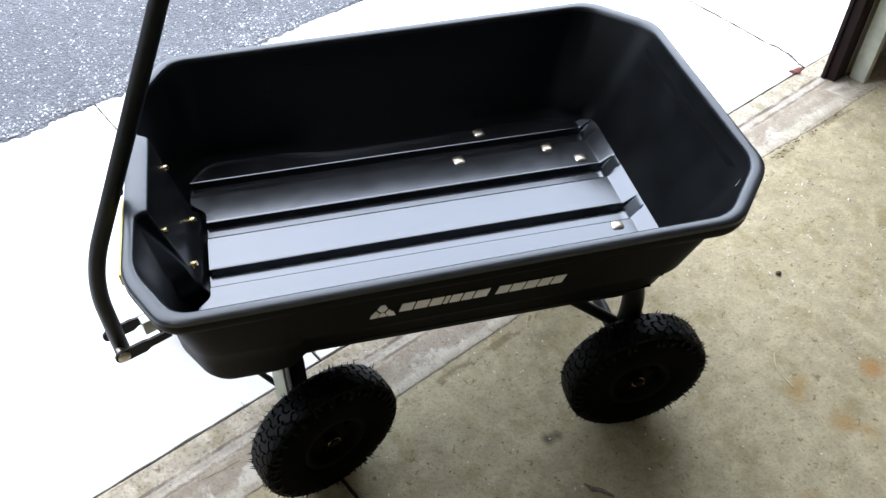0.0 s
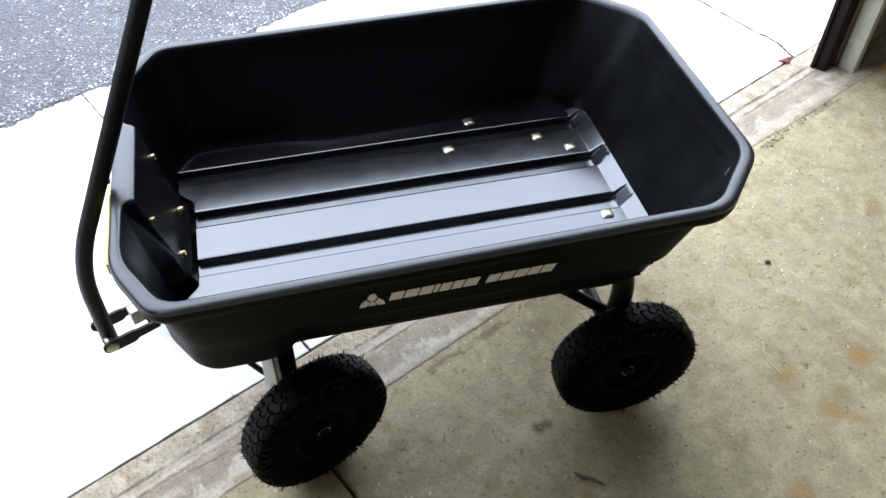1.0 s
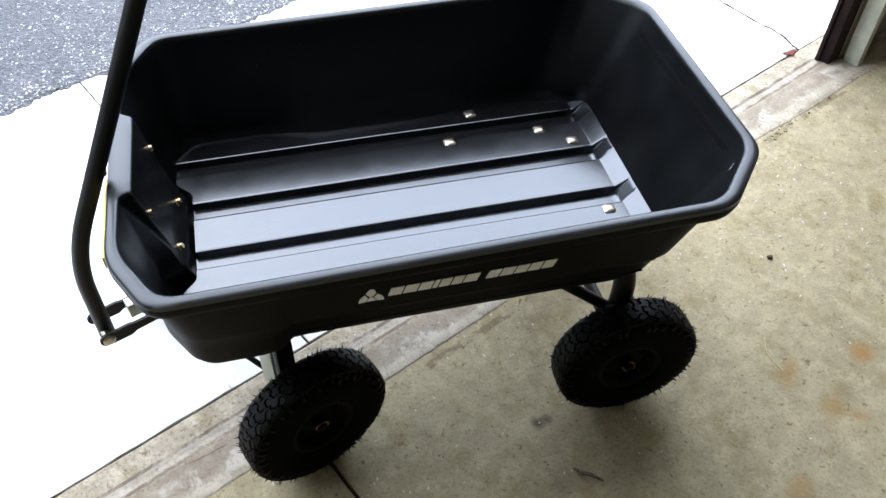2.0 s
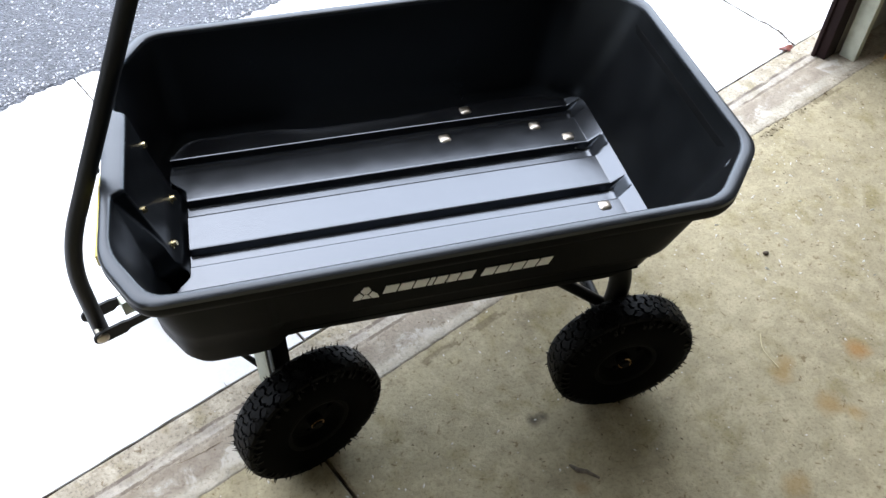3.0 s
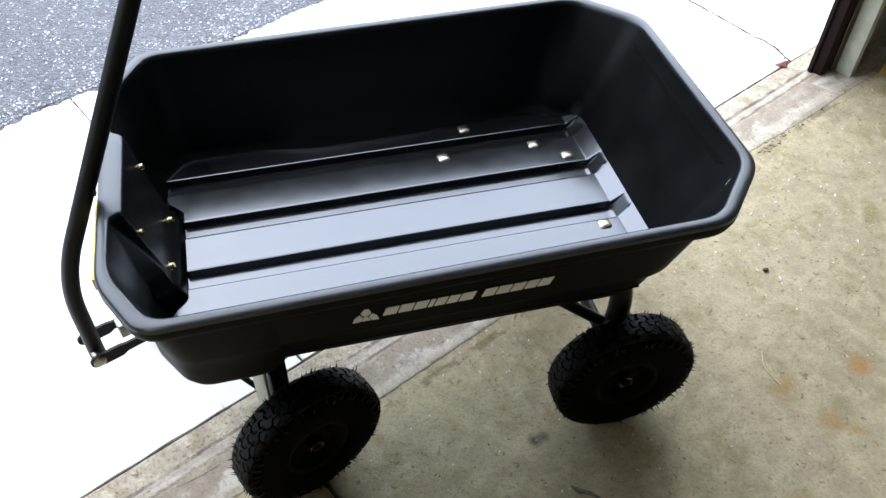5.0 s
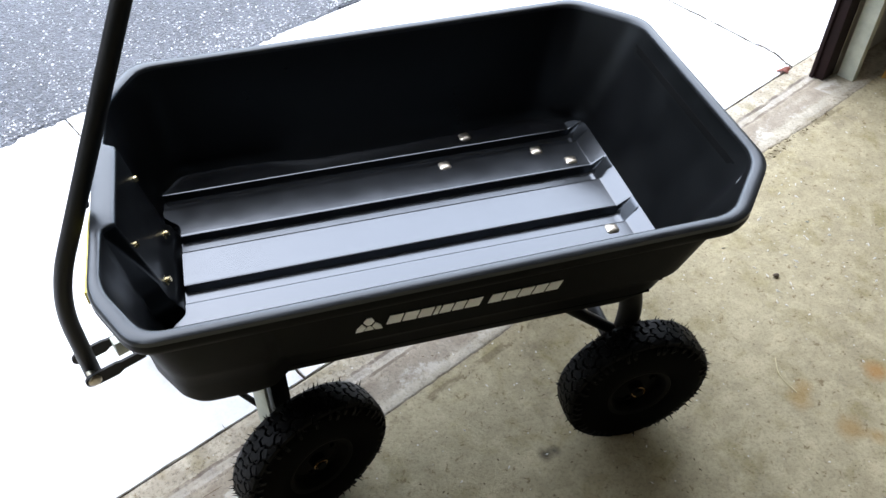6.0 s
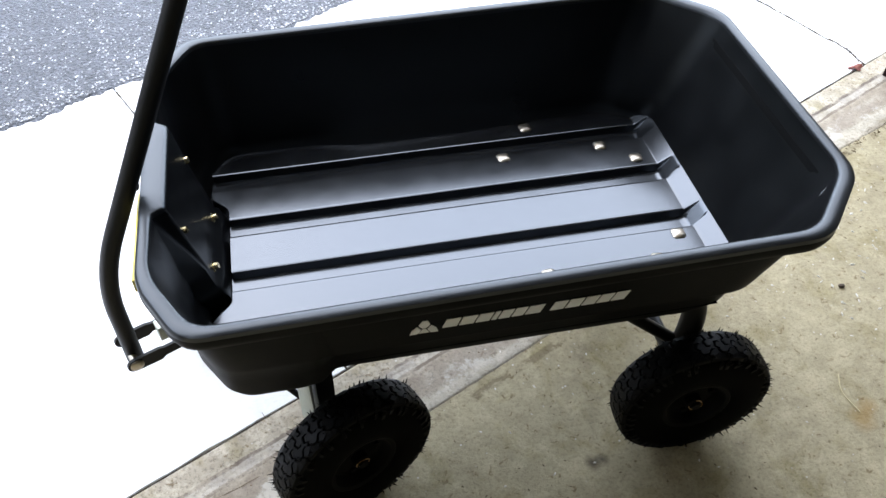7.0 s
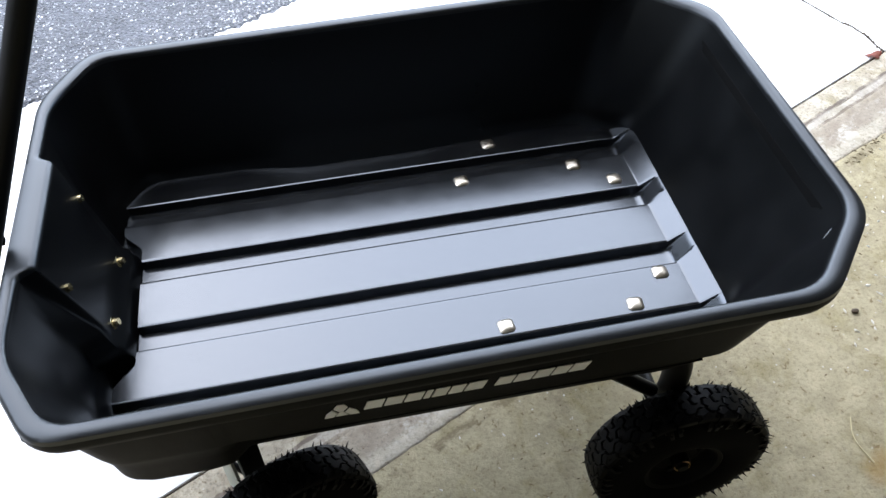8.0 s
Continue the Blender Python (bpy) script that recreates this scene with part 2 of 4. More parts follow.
def asphalt_material():
    m, nt, b, co = base_material("asphalt")
    wide, fine = noise_node(nt, 3.0, 6.0, 0.6, co), noise_node(nt, 95.0, 6.0, 0.75, co)
    r = ramp(nt, 0.3, 0.7, rgb(0.046, 0.049, 0.058), rgb(0.078, 0.082, 0.094))
    nt.links.new(wide.outputs["Fac"], r.inputs["Fac"])
    g = ramp(nt, 0.38, 0.64, rgb(0.6, 0.6, 0.6), rgb(2.4, 2.4, 2.4))
    nt.links.new(fine.outputs["Fac"], g.inputs["Fac"])
    mul = nt.nodes.new("ShaderNodeMix")
    mul.data_type, mul.blend_type = "RGBA", "MULTIPLY"
    mul.inputs["Factor"].default_value = 1.0
    nt.links.new(r.outputs["Color"], mul.inputs[6])
    nt.links.new(g.outputs["Color"], mul.inputs[7])
    nt.links.new(mul.outputs[2], b.inputs["Base Color"])
    b.inputs["Roughness"].default_value = 0.32
    cell = nt.nodes.new("ShaderNodeTexVoronoi")
    cell.inputs["Scale"].default_value = 120.0
    nt.links.new(co, cell.inputs["Vector"])
    tot = nt.nodes.new("ShaderNodeMath")
    tot.operation = "SUBTRACT"
    nt.links.new(fine.outputs["Fac"], tot.inputs[0])
    nt.links.new(cell.outputs["Distance"], tot.inputs[1])
    bump(nt, b, tot.outputs[0], 1.0, 0.006)
    return m


def stone_material():
    m, nt, b, co = base_material("asphalt_aggregate")
    info = nt.nodes.new("ShaderNodeNewGeometry")
    r = nt.nodes.new("ShaderNodeValToRGB")
    for pos, c in ((0.0, 0.10), (0.35, 0.25), (0.65, 0.5), (1.0, 0.8)):
        el = r.color_ramp.elements[0] if pos == 0 else r.color_ramp.elements[-1] if pos == 1 else r.color_ramp.elements.new(pos)
        el.color = rgb(c, c * 1.01, c * 1.06)
    nt.links.new(info.outputs["Random Per Island"], r.inputs["Fac"])
    nt.links.new(r.outputs["Color"], b.inputs["Base Color"])
    b.inputs["Roughness"].default_value = 0.35
    return m


ASPHALT, STONE = asphalt_material(), stone_material()


# ---------------------------------------------------------------- mesh helpers
def mesh_of(bm, name, material, smooth=True, angle=35.0):
    bmesh.ops.recalc_face_normals(bm, faces=bm.faces)
    limit = radians(angle)
    for f in bm.faces:
        f.smooth = smooth
    for e in bm.edges:
        e.smooth = len(e.link_faces) == 2 and e.calc_face_angle(0.0) < limit
    me = bpy.data.meshes.new(name)
    bm.to_mesh(me)
    bm.free()
    me.materials.append(material)
    return me


def part(name, bm, material, parent, label="", smooth=True, angle=35.0):
    ob = new(name, mesh_of(bm, name, material, smooth, angle))
    ob.parent = parent
    return tagged(ob, label)


def box(bm, lo, hi, bevel=0.0, m=None):
    c = [(a + b) / 2 for a, b in zip(lo, hi)]
    s = [abs(b - a) for a, b in zip(lo, hi)]
    mat = Matrix.Translation(c) @ Matrix.Diagonal((*s, 1))
    made = bmesh.ops.create_cube(bm, size=1.0, matrix=(m @ mat) if m else mat)["verts"]
    if bevel:
        edges = list({e for v in made for e in v.link_edges})
        bmesh.ops.bevel(bm, geom=edges, offset=bevel, segments=2, profile=0.6, affect="EDGES")
    return bm


def tube(bm, pts, radius, seg=14, cap=True):
    """A round bar along a line of points; radius may be a list."""
    pts = [Vector(p) for p in pts]
    radii = radius if isinstance(radius, (list, tuple)) else [radius] * len(pts)
    t0 = (pts[1] - pts[0]).normalized()
    n = t0.orthogonal().normalized()
    rings = []
    for i, p in enumerate(pts):
        t = (pts[min(i + 1, len(pts) - 1)] - pts[max(i - 1, 0)]).normalized()
        n = (n - t * n.dot(t)).normalized()
        b = t.cross(n)
        rings.append([bm.verts.new(p + (n * math.cos(a) + b * math.sin(a)) * radii[i]) for a in (2 * math.pi * k / seg for k in range(seg))])
    for a, b in zip(rings, rings[1:]):
        for k in range(seg):
            bm.faces.new((a[k], a[(k + 1) % seg], b[(k + 1) % seg], b[k]))
    if cap:
        bm.faces.new(rings[0][::-1])
        bm.faces.new(rings[-1])
    return bm


def rounded(pts, r, n=6):
    """A line of points whose corners are turned into arcs."""
    pts = [Vector(p) for p in pts]
    out = [pts[0]]
    for a, b, c in zip(pts, pts[1:], pts[2:]):
        u, w = (a - b), (c - b)
        k = min(r, u.length * 0.48, w.length * 0.48)
        p, q = b + u.normalized() * k, b + w.normalized() * k
        for i in range(n + 1):
            s = i / n
            out.append(p * (1 - s) ** 2 + b * 2 * s * (1 - s) + q * s * s)
    return out + [pts[-1]]


def lathe(bm, profile, seg=48, close=False):
    """A turned body round the y axis from rows of (y, radius)."""
    rings = []
    for y, r in profile:
        rings.append([bm.verts.new((r * math.cos(2 * math.pi * k / seg), y, r * math.sin(2 * math.pi * k / seg))) for k in range(seg)])
    pairs = list(zip(rings, rings[1:])) + ([(rings[-1], rings[0])] if close else [])
    for a, b in pairs:
        for k in range(seg):
            bm.faces.new((a[k], a[(k + 1) % seg], b[(k + 1) % seg], b[k]))
    return bm


def step(a, b, v):
    s = min(1.0, max(0.0, (v - a) / (b - a)))
    return s * s * (3 - 2 * s)


# ---------------------------------------------------------------- the place
# plan of the garage: u along the door, v out of it, from a point of the threshold's outer joint
GU, GV = Vector((math.cos(radians(DOOR)), math.sin(radians(DOOR)), 0)), Vector((-math.sin(radians(DOOR)), math.cos(radians(DOOR)), 0))
GO = Vector((1.268, 0.743, 0))
KU, KV = 1.012, 0.975            # true metres for one unit of the plan, along and across


def gp(u, v, z=0.0):
    return GO + GU * (KU * u) + GV * (KV * v) + Vector((0, 0, z))


GM = Matrix.Translation(GO) @ Matrix.Rotation(radians(DOOR), 4, "Z") @ Matrix.Diagonal((KU, KV, 1, 1))


def crack_u(v):
    """The wandering line of the joint between two slabs of the drive."""
    line = ((0.0, 0.034), (0.066, 0.060), (0.12, 0.070), (0.152, 0.0640), (0.28, 0.0734), (0.48, 0.0837), (1.17, 0.118))
    for (a, p), (b, q) in zip(line, line[1:]):
        if v <= b:
            return p + (q - p) * (v - a) / (b - a) + 0.0025 * noise.noise(Vector((v * 45, 0, 0)))
    return 0.118


def slab(name, parent, material, u0, u1, v0, v1, top=0.0, thick=0.1, ragged=0.002, seed=1, bev=0.004, crack=""):
    """A cast slab with slightly broken, rounded edges."""
    rnd = random.Random(seed)
    bm = bmesh.new()
    su, sv = max(1, min(160, int((u1 - u0) / 0.02))), max(1, min(160, int((v1 - v0) / 0.02)))
    edge = [(u0 + (u1 - u0) * i / su, v0) for i in range(su)] + [(u1, v0 + (v1 - v0) * i / sv) for i in range(sv)]
    edge += [(u1 - (u1 - u0) * i / su, v1) for i in range(su)] + [(u0, v1 - (v1 - v0) * i / sv) for i in range(sv)]
    rings = [[], [], []]
    for u, v in edge:
        if (u == u0 and crack == "start") or (u == u1 and crack == "end"):
            shift = crack_u(v) + (0.0034 if crack == "start" else -0.0034) * (0.2 + 2.2 * abs(noise.noise(Vector((v * 31, 3, 0)))))
            rings[0].append(bm.verts.new(gp(shift, v, top - thick)))
            rings[1].append(bm.verts.new(gp(shift, v, top - 0.002)))
            rings[2].append(bm.verts.new(gp(shift + (0.001 if crack == "start" else -0.001), v, top)))
            continue
        held = max(u, crack_u(v) + 0.004) if crack == "start" else min(u, crack_u(v) - 0.004) if crack == "end" else u
        k = abs(noise.noise(Vector((u * 9, v * 9, seed)))) * ragged * 2 + rnd.random() * ragged * 0.5
        du = k if u == u0 else -k if u == u1 else 0
        dv = k if v == v0 else -k if v == v1 else 0
        iu = bev if u == u0 else -bev if u == u1 else 0
        iv = bev if v == v0 else -bev if v == v1 else 0
        rings[0].append(bm.verts.new(gp(held, v, top - thick)))
        rings[1].append(bm.verts.new(gp(held + du, v + dv, top - bev)))
        rings[2].append(bm.verts.new(gp(held + du + iu, v + dv + iv, top)))
    n = len(edge)
    for a, b in zip(rings, rings[1:]):
        for k in range(n):
            bm.faces.new((a[k], a[(k + 1) % n], b[(k + 1) % n], b[k]))
    bm.faces.new(rings[2])
    ob = part(name, bm, material, parent, angle=25)
    return ob


def structure(name, label, category):
    return tagged(new(name), label, category, kind="structure")


# wide ground
bm = bmesh.new()
bmesh.ops.create_grid(bm, x_segments=8, y_segments=8, size=400)
bmesh.ops.translate(bm, verts=bm.verts, vec=(0, 0, -0.13))
ground = tagged(new("ground", mesh_of(bm, "ground", SOIL)), "grassy soil round the garage and road", "ground", kind="structure")

# unseen woods added across the road, to darken low reflections in the tray
bm = bmesh.new()
prev = None
for k in range(181):
    a = radians(DOOR - 20 + 220 * k / 180)
    far = 34 + 3 * noise.noise(Vector((k * 0.2, 0, 0)))
    high = 6.6 + 1.4 * noise.noise(Vector((k * 0.13, 5, 0))) + 0.8 * noise.noise(Vector((k * 0.7, 9, 0)))
    high += 8.5 * step(108, 124, math.degrees(a)) * (1 - step(152, 168, math.degrees(a)))      # raised on one side to darken the tray's end wall
    here = [bm.verts.new((far * math.cos(a), far * math.sin(a), z)) for z in (-0.13, high)]
    if prev:
        bm.faces.new((prev[0], here[0], here[1], prev[1]))
    prev = here
tagged(new("backdrop", mesh_of(bm, "backdrop", WOODS)), "unseen dark green woods added across the road", "woods", kind="structure")

# asphalt, with a broken edge that laps on to the pale slabs
bm = bmesh.new()
rows = []
us = [-30.0, -8.0] + [-3.4 + 0.006 * i for i in range(int(5.4 / 0.006))] + [8.0, 30.0]
for u in us:
    j = 0.022 * noise.noise(Vector((u * 2.1, 3.0, 0))) + 0.016 * noise.noise(Vector((u * 9, 7.0, 0))) + 0.016 * noise.noise(Vector((u * 37, 1.0, 0))) + 0.007 * noise.noise(Vector((u * 120, 2.0, 0)))
    e = 1.150 + j + 0.012 * step(-2.4, -0.4, u)
    rows.append([bm.verts.new(gp(u, v, z)) for v, z in ((e, -0.05), (e, -0.0005), (e + 0.012, 0.0022), (e + 0.06, 0.0045), (2.2, 0.006), (4.0, 0.0), (60.0, -0.1))])
for a, b in zip(rows, rows[1:]):
    for k in range(len(a) - 1):
        bm.faces.new((a[k], b[k], b[k + 1], a[k + 1]))
road = tagged(new("road", mesh_of(bm, "road", ASPHALT, angle=50)), "weathered grey asphalt with pale stones and a crumbling edge", "road", kind="structure")

# stones that stand out of the asphalt
rnd = random.Random(5)
verts, faces = [], []
for i in range(98000):
    u, w = rnd.uniform(-2.9, 1.4), rnd.random()
    j = 0.022 * noise.noise(Vector((u * 2.1, 3.0, 0))) + 0.016 * noise.noise(Vector((u * 9, 7.0, 0)))
    v = 1.160 + j + 0.012 * step(-2.4, -0.4, u) + 2.0 * w ** 1.6
    thick = max(0.0, 0.5 + 0.45 * noise.noise(Vector((u * 5, v * 5, 2))) + 0.4 * noise.noise(Vector((u * 19, v * 19, 6))))
    if rnd.random() > 0.08 + 0.9 * thick * (1.1 - 0.5 * w):
        continue
    if rnd.random() > step(-2.9, -2.4, u) * (1 - step(0.7, 1.4, u)) * (1 - step(0.55, 1.0, w)) + 0.02:
        continue
    s = 0.0010 + 0.0030 * rnd.random() ** 2.2 * (1.4 if rnd.random() < 0.03 else 1)
    c, a, n0 = gp(u, v, 0.0045 + 0.0015 * step(0.02, 0.3, w) + 0.2 * s), rnd.uniform(0, 6.28), len(verts)
    for k in range(5):
        b = a + k * 1.2566
        q = s * rnd.uniform(0.5, 1.5)
        verts.append((c.x + q * math.cos(b), c.y + q * math.sin(b), c.z - 0.3 * s))
    for k in range(3):
        b = a + k * 2.094 + 0.4
        q = s * rnd.uniform(0.35, 0.7)
        verts.append((c.x + q * math.cos(b), c.y + q * math.sin(b), c.z + s * rnd.uniform(0.15, 0.45)))
    for f in ((5, 6, 7), (0, 1, 5), (1, 6, 5), (1, 2, 6), (2, 3, 6), (3, 7, 6), (3, 4, 7), (4, 0, 5), (4, 5, 7)):
        faces.append([n0 + x for x in f])
me = bpy.data.meshes.new("asphalt_stones")
me.from_pydata(verts, [], faces)
me.materials.append(STONE)
tagged(new("asphalt_stones", me), "pale and grey stones bedded in the asphalt", "gravel", kind="stuff")

# joints show the dirt below the slabs
bm = bmesh.new()
box(bm, (-10.2, -9.2, -0.2), (3.0, 1.2, -0.030), m=GM)
tagged(new("joint_bed", mesh_of(bm, "joint_bed", JOINT)), "dark dirt in the joints between slabs", "soil", kind="structure")

pavement = structure("pavement", "pale sunlit concrete slabs with dark joints before the garage", "pavement")
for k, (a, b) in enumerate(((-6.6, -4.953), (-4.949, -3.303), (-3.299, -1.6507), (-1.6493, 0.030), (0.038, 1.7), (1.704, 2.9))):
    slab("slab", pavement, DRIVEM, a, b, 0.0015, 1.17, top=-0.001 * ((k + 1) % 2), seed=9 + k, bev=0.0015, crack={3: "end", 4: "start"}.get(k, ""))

floor = structure("floor", "stained beige-grey concrete garage floor with a worn threshold", "floor")
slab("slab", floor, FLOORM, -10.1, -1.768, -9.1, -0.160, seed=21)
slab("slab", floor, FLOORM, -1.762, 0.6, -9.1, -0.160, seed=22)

# worn threshold strip: rough top, two shallow grooves, a ragged inner edge
bm = bmesh.new()
vs_ = [-0.180, -0.1745, -0.171, -0.162, -0.150, -0.138, -0.125, -0.115, -0.105, -0.096, -0.088, -0.083, -0.080, -0.0775, -0.075, -0.071, -0.067, -0.0645, -0.062, -0.0595, -0.056, -0.050, -0.042, -0.034, -0.026, -0.018, -0.010, -0.006, -0.003, -0.0025]
strip = []
for i in range(320):
    u = -2.5 + i * 0.0095
    row = []
    for j, v in enumerate(vs_):
        p = Vector((u, v, 0))
        z = 0.0012 + 0.0012 * noise.noise(p * 18) + 0.0009 * noise.noise(p * 60)
        z = max(z, 0.0010) if v < -0.145 else z
        old = 0.25 + 0.75 * step(-1.5, -0.8, u)
        z -= old * 0.0045 * math.exp(-((v + 0.0620) / 0.0024) ** 2) * (0.3 + 1.2 * abs(noise.noise(Vector((u * 7, 1, 0))))) + old * 0.0030 * math.exp(-((v + 0.0790) / 0.003) ** 2) * (0.4 + abs(noise.noise(Vector((u * 5, 2, 0)))))
        z -= 0.0012 * step(-0.079, -0.072, v) * (1 - step(-0.068, -0.062, v))
        dv = 0.0
        if j < 3:
            dv = 0.003 * noise.noise(Vector((u * 14, 4, 0))) + 0.0022 * noise.noise(Vector((u * 50, 4, 0))) - 0.018 * step(-0.55, -0.1, u)
            z = (-0.004, 0.0008, 0.0018)[j]
        elif j >= len(vs_) - 2:
            dv = -0.0025 * abs(noise.noise(Vector((u * 20, 8, 0))))
            z = (0.0, -0.05)[j - len(vs_) + 2]
        row.append(bm.verts.new(gp(u, v + dv, z)))
    strip.append(row)
for a, b in zip(strip, strip[1:]):
    for k in range(len(a) - 1):
        bm.faces.new((a[k], b[k], b[k + 1], a[k + 1]))
part("threshold", bm, APRONM, floor, "worn pale concrete threshold", angle=60)

# garage shell
def wall(name, lo, hi, label):
    bm = bmesh.new()
    box(bm, lo, hi, m=GM)
    return tagged(new(name, mesh_of(bm, name, PLASTER)), label, "wall", kind="structure")


wall("wall_east", (0.42, -9.1, 0), (0.54, -0.102, 2.5), "bare wallboard side wall of the garage")
wall("wall_west", (-10.12, -9.1, 0), (-10.0, -0.102, 2.5), "bare wallboard side wall of the garage")
wall("wall_south", (-10.0, -9.1, 0), (0.42, -8.98, 2.5), "bare wallboard rear wall of the garage")
wall("wall_north_pier", (0.093, -0.10, 0), (0.54, -0.062, 2.5), "narrow wall beside the garage door opening")
wall("wall_north_pier_west", (-10.12, -0.10, 0), (-4.85, -0.062, 2.5), "narrow wall beside the garage door opening")
# added wall, out of view: keeps side sky out of the tray's reflections
wall("wall_added_wing", (-5.4, -0.062, 0), (-5.22, 5.0, 2.7), "unseen plain wall added beside the drive to block low sky")
wall("wall_north_header", (-4.85, -0.10, 2.12), (0.093, -0.062, 2.5), "header over the garage door opening")
# ceiling carried past the door as an added eave, blocking sky above the tray
bm = bmesh.new()
box(bm, (-10.2, -9.2, 2.5), (0.64, 0.36, 2.62), m=GM)
tagged(new("ceiling", mesh_of(bm, "ceiling", PLASTER)), "plain garage ceiling with an added unseen eave that blocks overhead sky", "ceiling", kind="structure")

bm = bmesh.new()
box(bm, (0.036, -0.100, 0.001), (0.092, -0.060, 2.12), 0.003, GM)
box(bm, (0.028, -0.072, 0.001), (0.037, -0.060, 2.12), 0.002, GM)
tagged(new("door_jamb", mesh_of(bm, "door_jamb", BROWN)), "dark brown painted wooden garage door jamb", "door jamb", kind="structure")

track = tagged(new("door_track"), "galvanised steel upright track of the garage door", "door track")
bm = bmesh.new()
box(bm, (0.094, -0.160, 0.002), (0.097, -0.112, 2.1), 0.0008, GM)
part("web", bm, GALV, track)
for v in (-0.160, -0.115):
    bm = bmesh.new()
    box(bm, (0.097, v, 0.002), (0.120, v + 0.003, 2.1), 0.0008, GM)
    part("flange", bm, GALV, track)
for z in (0.35, 0.9):
    bm = bmesh.new()
    box(bm, (0.097, -0.135, z), (0.107, -0.101, z + 0.06), 0.001, GM)
    part("bracket", bm, GALV, track)


# ---------------------------------------------------------------- the cart
cart = tagged(new("garden_cart"), "black plastic dump cart with knobbly tyres standing on concrete", "garden cart")

# one closed line round the tray, eight straights and eight round corners
def tray_line(xf, xb, w, cf, cb, r):
    """Points round the tray: xf and xb are its ends, w half its width, cf and cb its cut corners, r their rounding."""
    corner = [(xb - cb[0], -w), (xb, -w + cb[1]), (xb, w - cb[1]), (xb - cb[0], w), (xf + cf[0], w), (xf, w - cf[1]), (xf, -w + cf[1]), (xf + cf[0], -w)]
    subs = [1, 10, 1, 64, 1, 0, 1, 64]
    ends = []
    for i, c in enumerate(corner):
        a, b = Vector(corner[i - 1]), Vector(corner[(i + 1) % 8])
        c = Vector(c)
        k = min(r, (a - c).length * 0.45, (b - c).length * 0.45)
        ends.append((c + (a - c).normalized() * k, c, c + (b - c).normalized() * k))
    out = []
    for i in range(8):
        p, c, q = ends[i]
        for j in range(7):
            s = j / 6
            out.append(p * (1 - s) ** 2 + c * 2 * s * (1 - s) + q * s * s)
        nxt = ends[(i + 1) % 8][0]
        if subs[i] == 0:            # the front, closer where the middle steps in
            for y in (0.16, 0.13, 0.110, 0.105, 0.100, 0.096, 0.092, 0.088, 0.06, 0.02, -0.02, -0.06, -0.088, -0.092, -0.096, -0.100, -0.105, -0.110, -0.13, -0.16):
                out.append(Vector((xf, y * min(1.0, (w - cf[1]) / 0.21))))
        else:
            for j in range(1, subs[i]):
                out.append(q.lerp(nxt, j / subs[i]))
    return out


def tray_ring(bm, xf, xb, w, cf, cb, r, z, bulge=0.0, inset=0.0, inner=0.0):
    ring = []
    for p in tray_line(xf, xb, w, cf, cb, r):
        x, y = p
        if bulge and x < xf + 0.02:
            x += bulge * (1 - step(0.086, 0.100, abs(y)))
        if inset and abs(y) > w * 0.76:
            y -= math.copysign(inset * step(-0.278, -0.250, x) * step(0.76 * w, 0.97 * w, abs(y)), y)
        if inner and abs(y) > w * 0.8:
            y -= math.copysign(inner * step(-0.26, -0.13, x) * (1 - step(0.0, 0.27, x)), y)
        k = step(0.42, 0.54, z)        # the rim sits a touch to one side and rises towards the back
        drop = 0.009 * (1 - step(-0.31, -0.25, x)) * (1 - step(0.355, 0.40, z)) if not bulge else 0.0
        ring.append(bm.verts.new((x, y - 0.005 * k, z + 0.0158 * k * x - drop)))
    return ring


ZB = 0.3685
LEVELS = [  # xf, xb, w, front cut, back cut, rounding, z, bulge, outer inset, inner inset
    (-0.415, 0.318, 0.234, (0.05, 0.06), (0.05, 0.05), 0.03, 0.343, 0, 0.018, 0),
    (-0.437, 0.340, 0.252, (0.05, 0.07), (0.05, 0.05), 0.025, 0.348, 0, 0.018, 0),
    (-0.444, 0.362, 0.259, (0.05, 0.08), (0.05, 0.048), 0.025, 0.364, 0, 0.018, 0),
    (-0.447, 0.376, 0.264, (0.05, 0.085), (0.060, 0.056), 0.03, 0.39, 0, 0.018, 0),
    (-0.453, 0.394, 0.281, (0.055, 0.095), (0.08, 0.08), 0.035, 0.432, 0, 0.016, 0),
    (-0.454, 0.399, 0.284, (0.055, 0.095), (0.08, 0.08), 0.035, 0.442, 0, 0.001, 0),
    (-0.465, 0.444, 0.2985, (0.05, 0.10), (0.09, 0.10), 0.03, 0.539, 0, 0, 0),
    (-0.467, 0.453, 0.3020, (0.05, 0.10), (0.09, 0.10), 0.03, 0.538, 0, 0, 0),
    (-0.473, 0.464, 0.3095, (0.053, 0.10), (0.094, 0.103), 0.03, 0.5380, 0, 0, 0),
    (-0.4770, 0.4695, 0.3135, (0.054, 0.10), (0.095, 0.105), 0.03, 0.5425, 0, 0, 0),
    (-0.4790, 0.4720, 0.3158, (0.054, 0.10), (0.095, 0.106), 0.03, 0.5510, 0, 0, 0),
    (-0.4787, 0.4722, 0.3160, (0.054, 0.10), (0.095, 0.105), 0.03, 0.5600, 0, 0, 0),
]
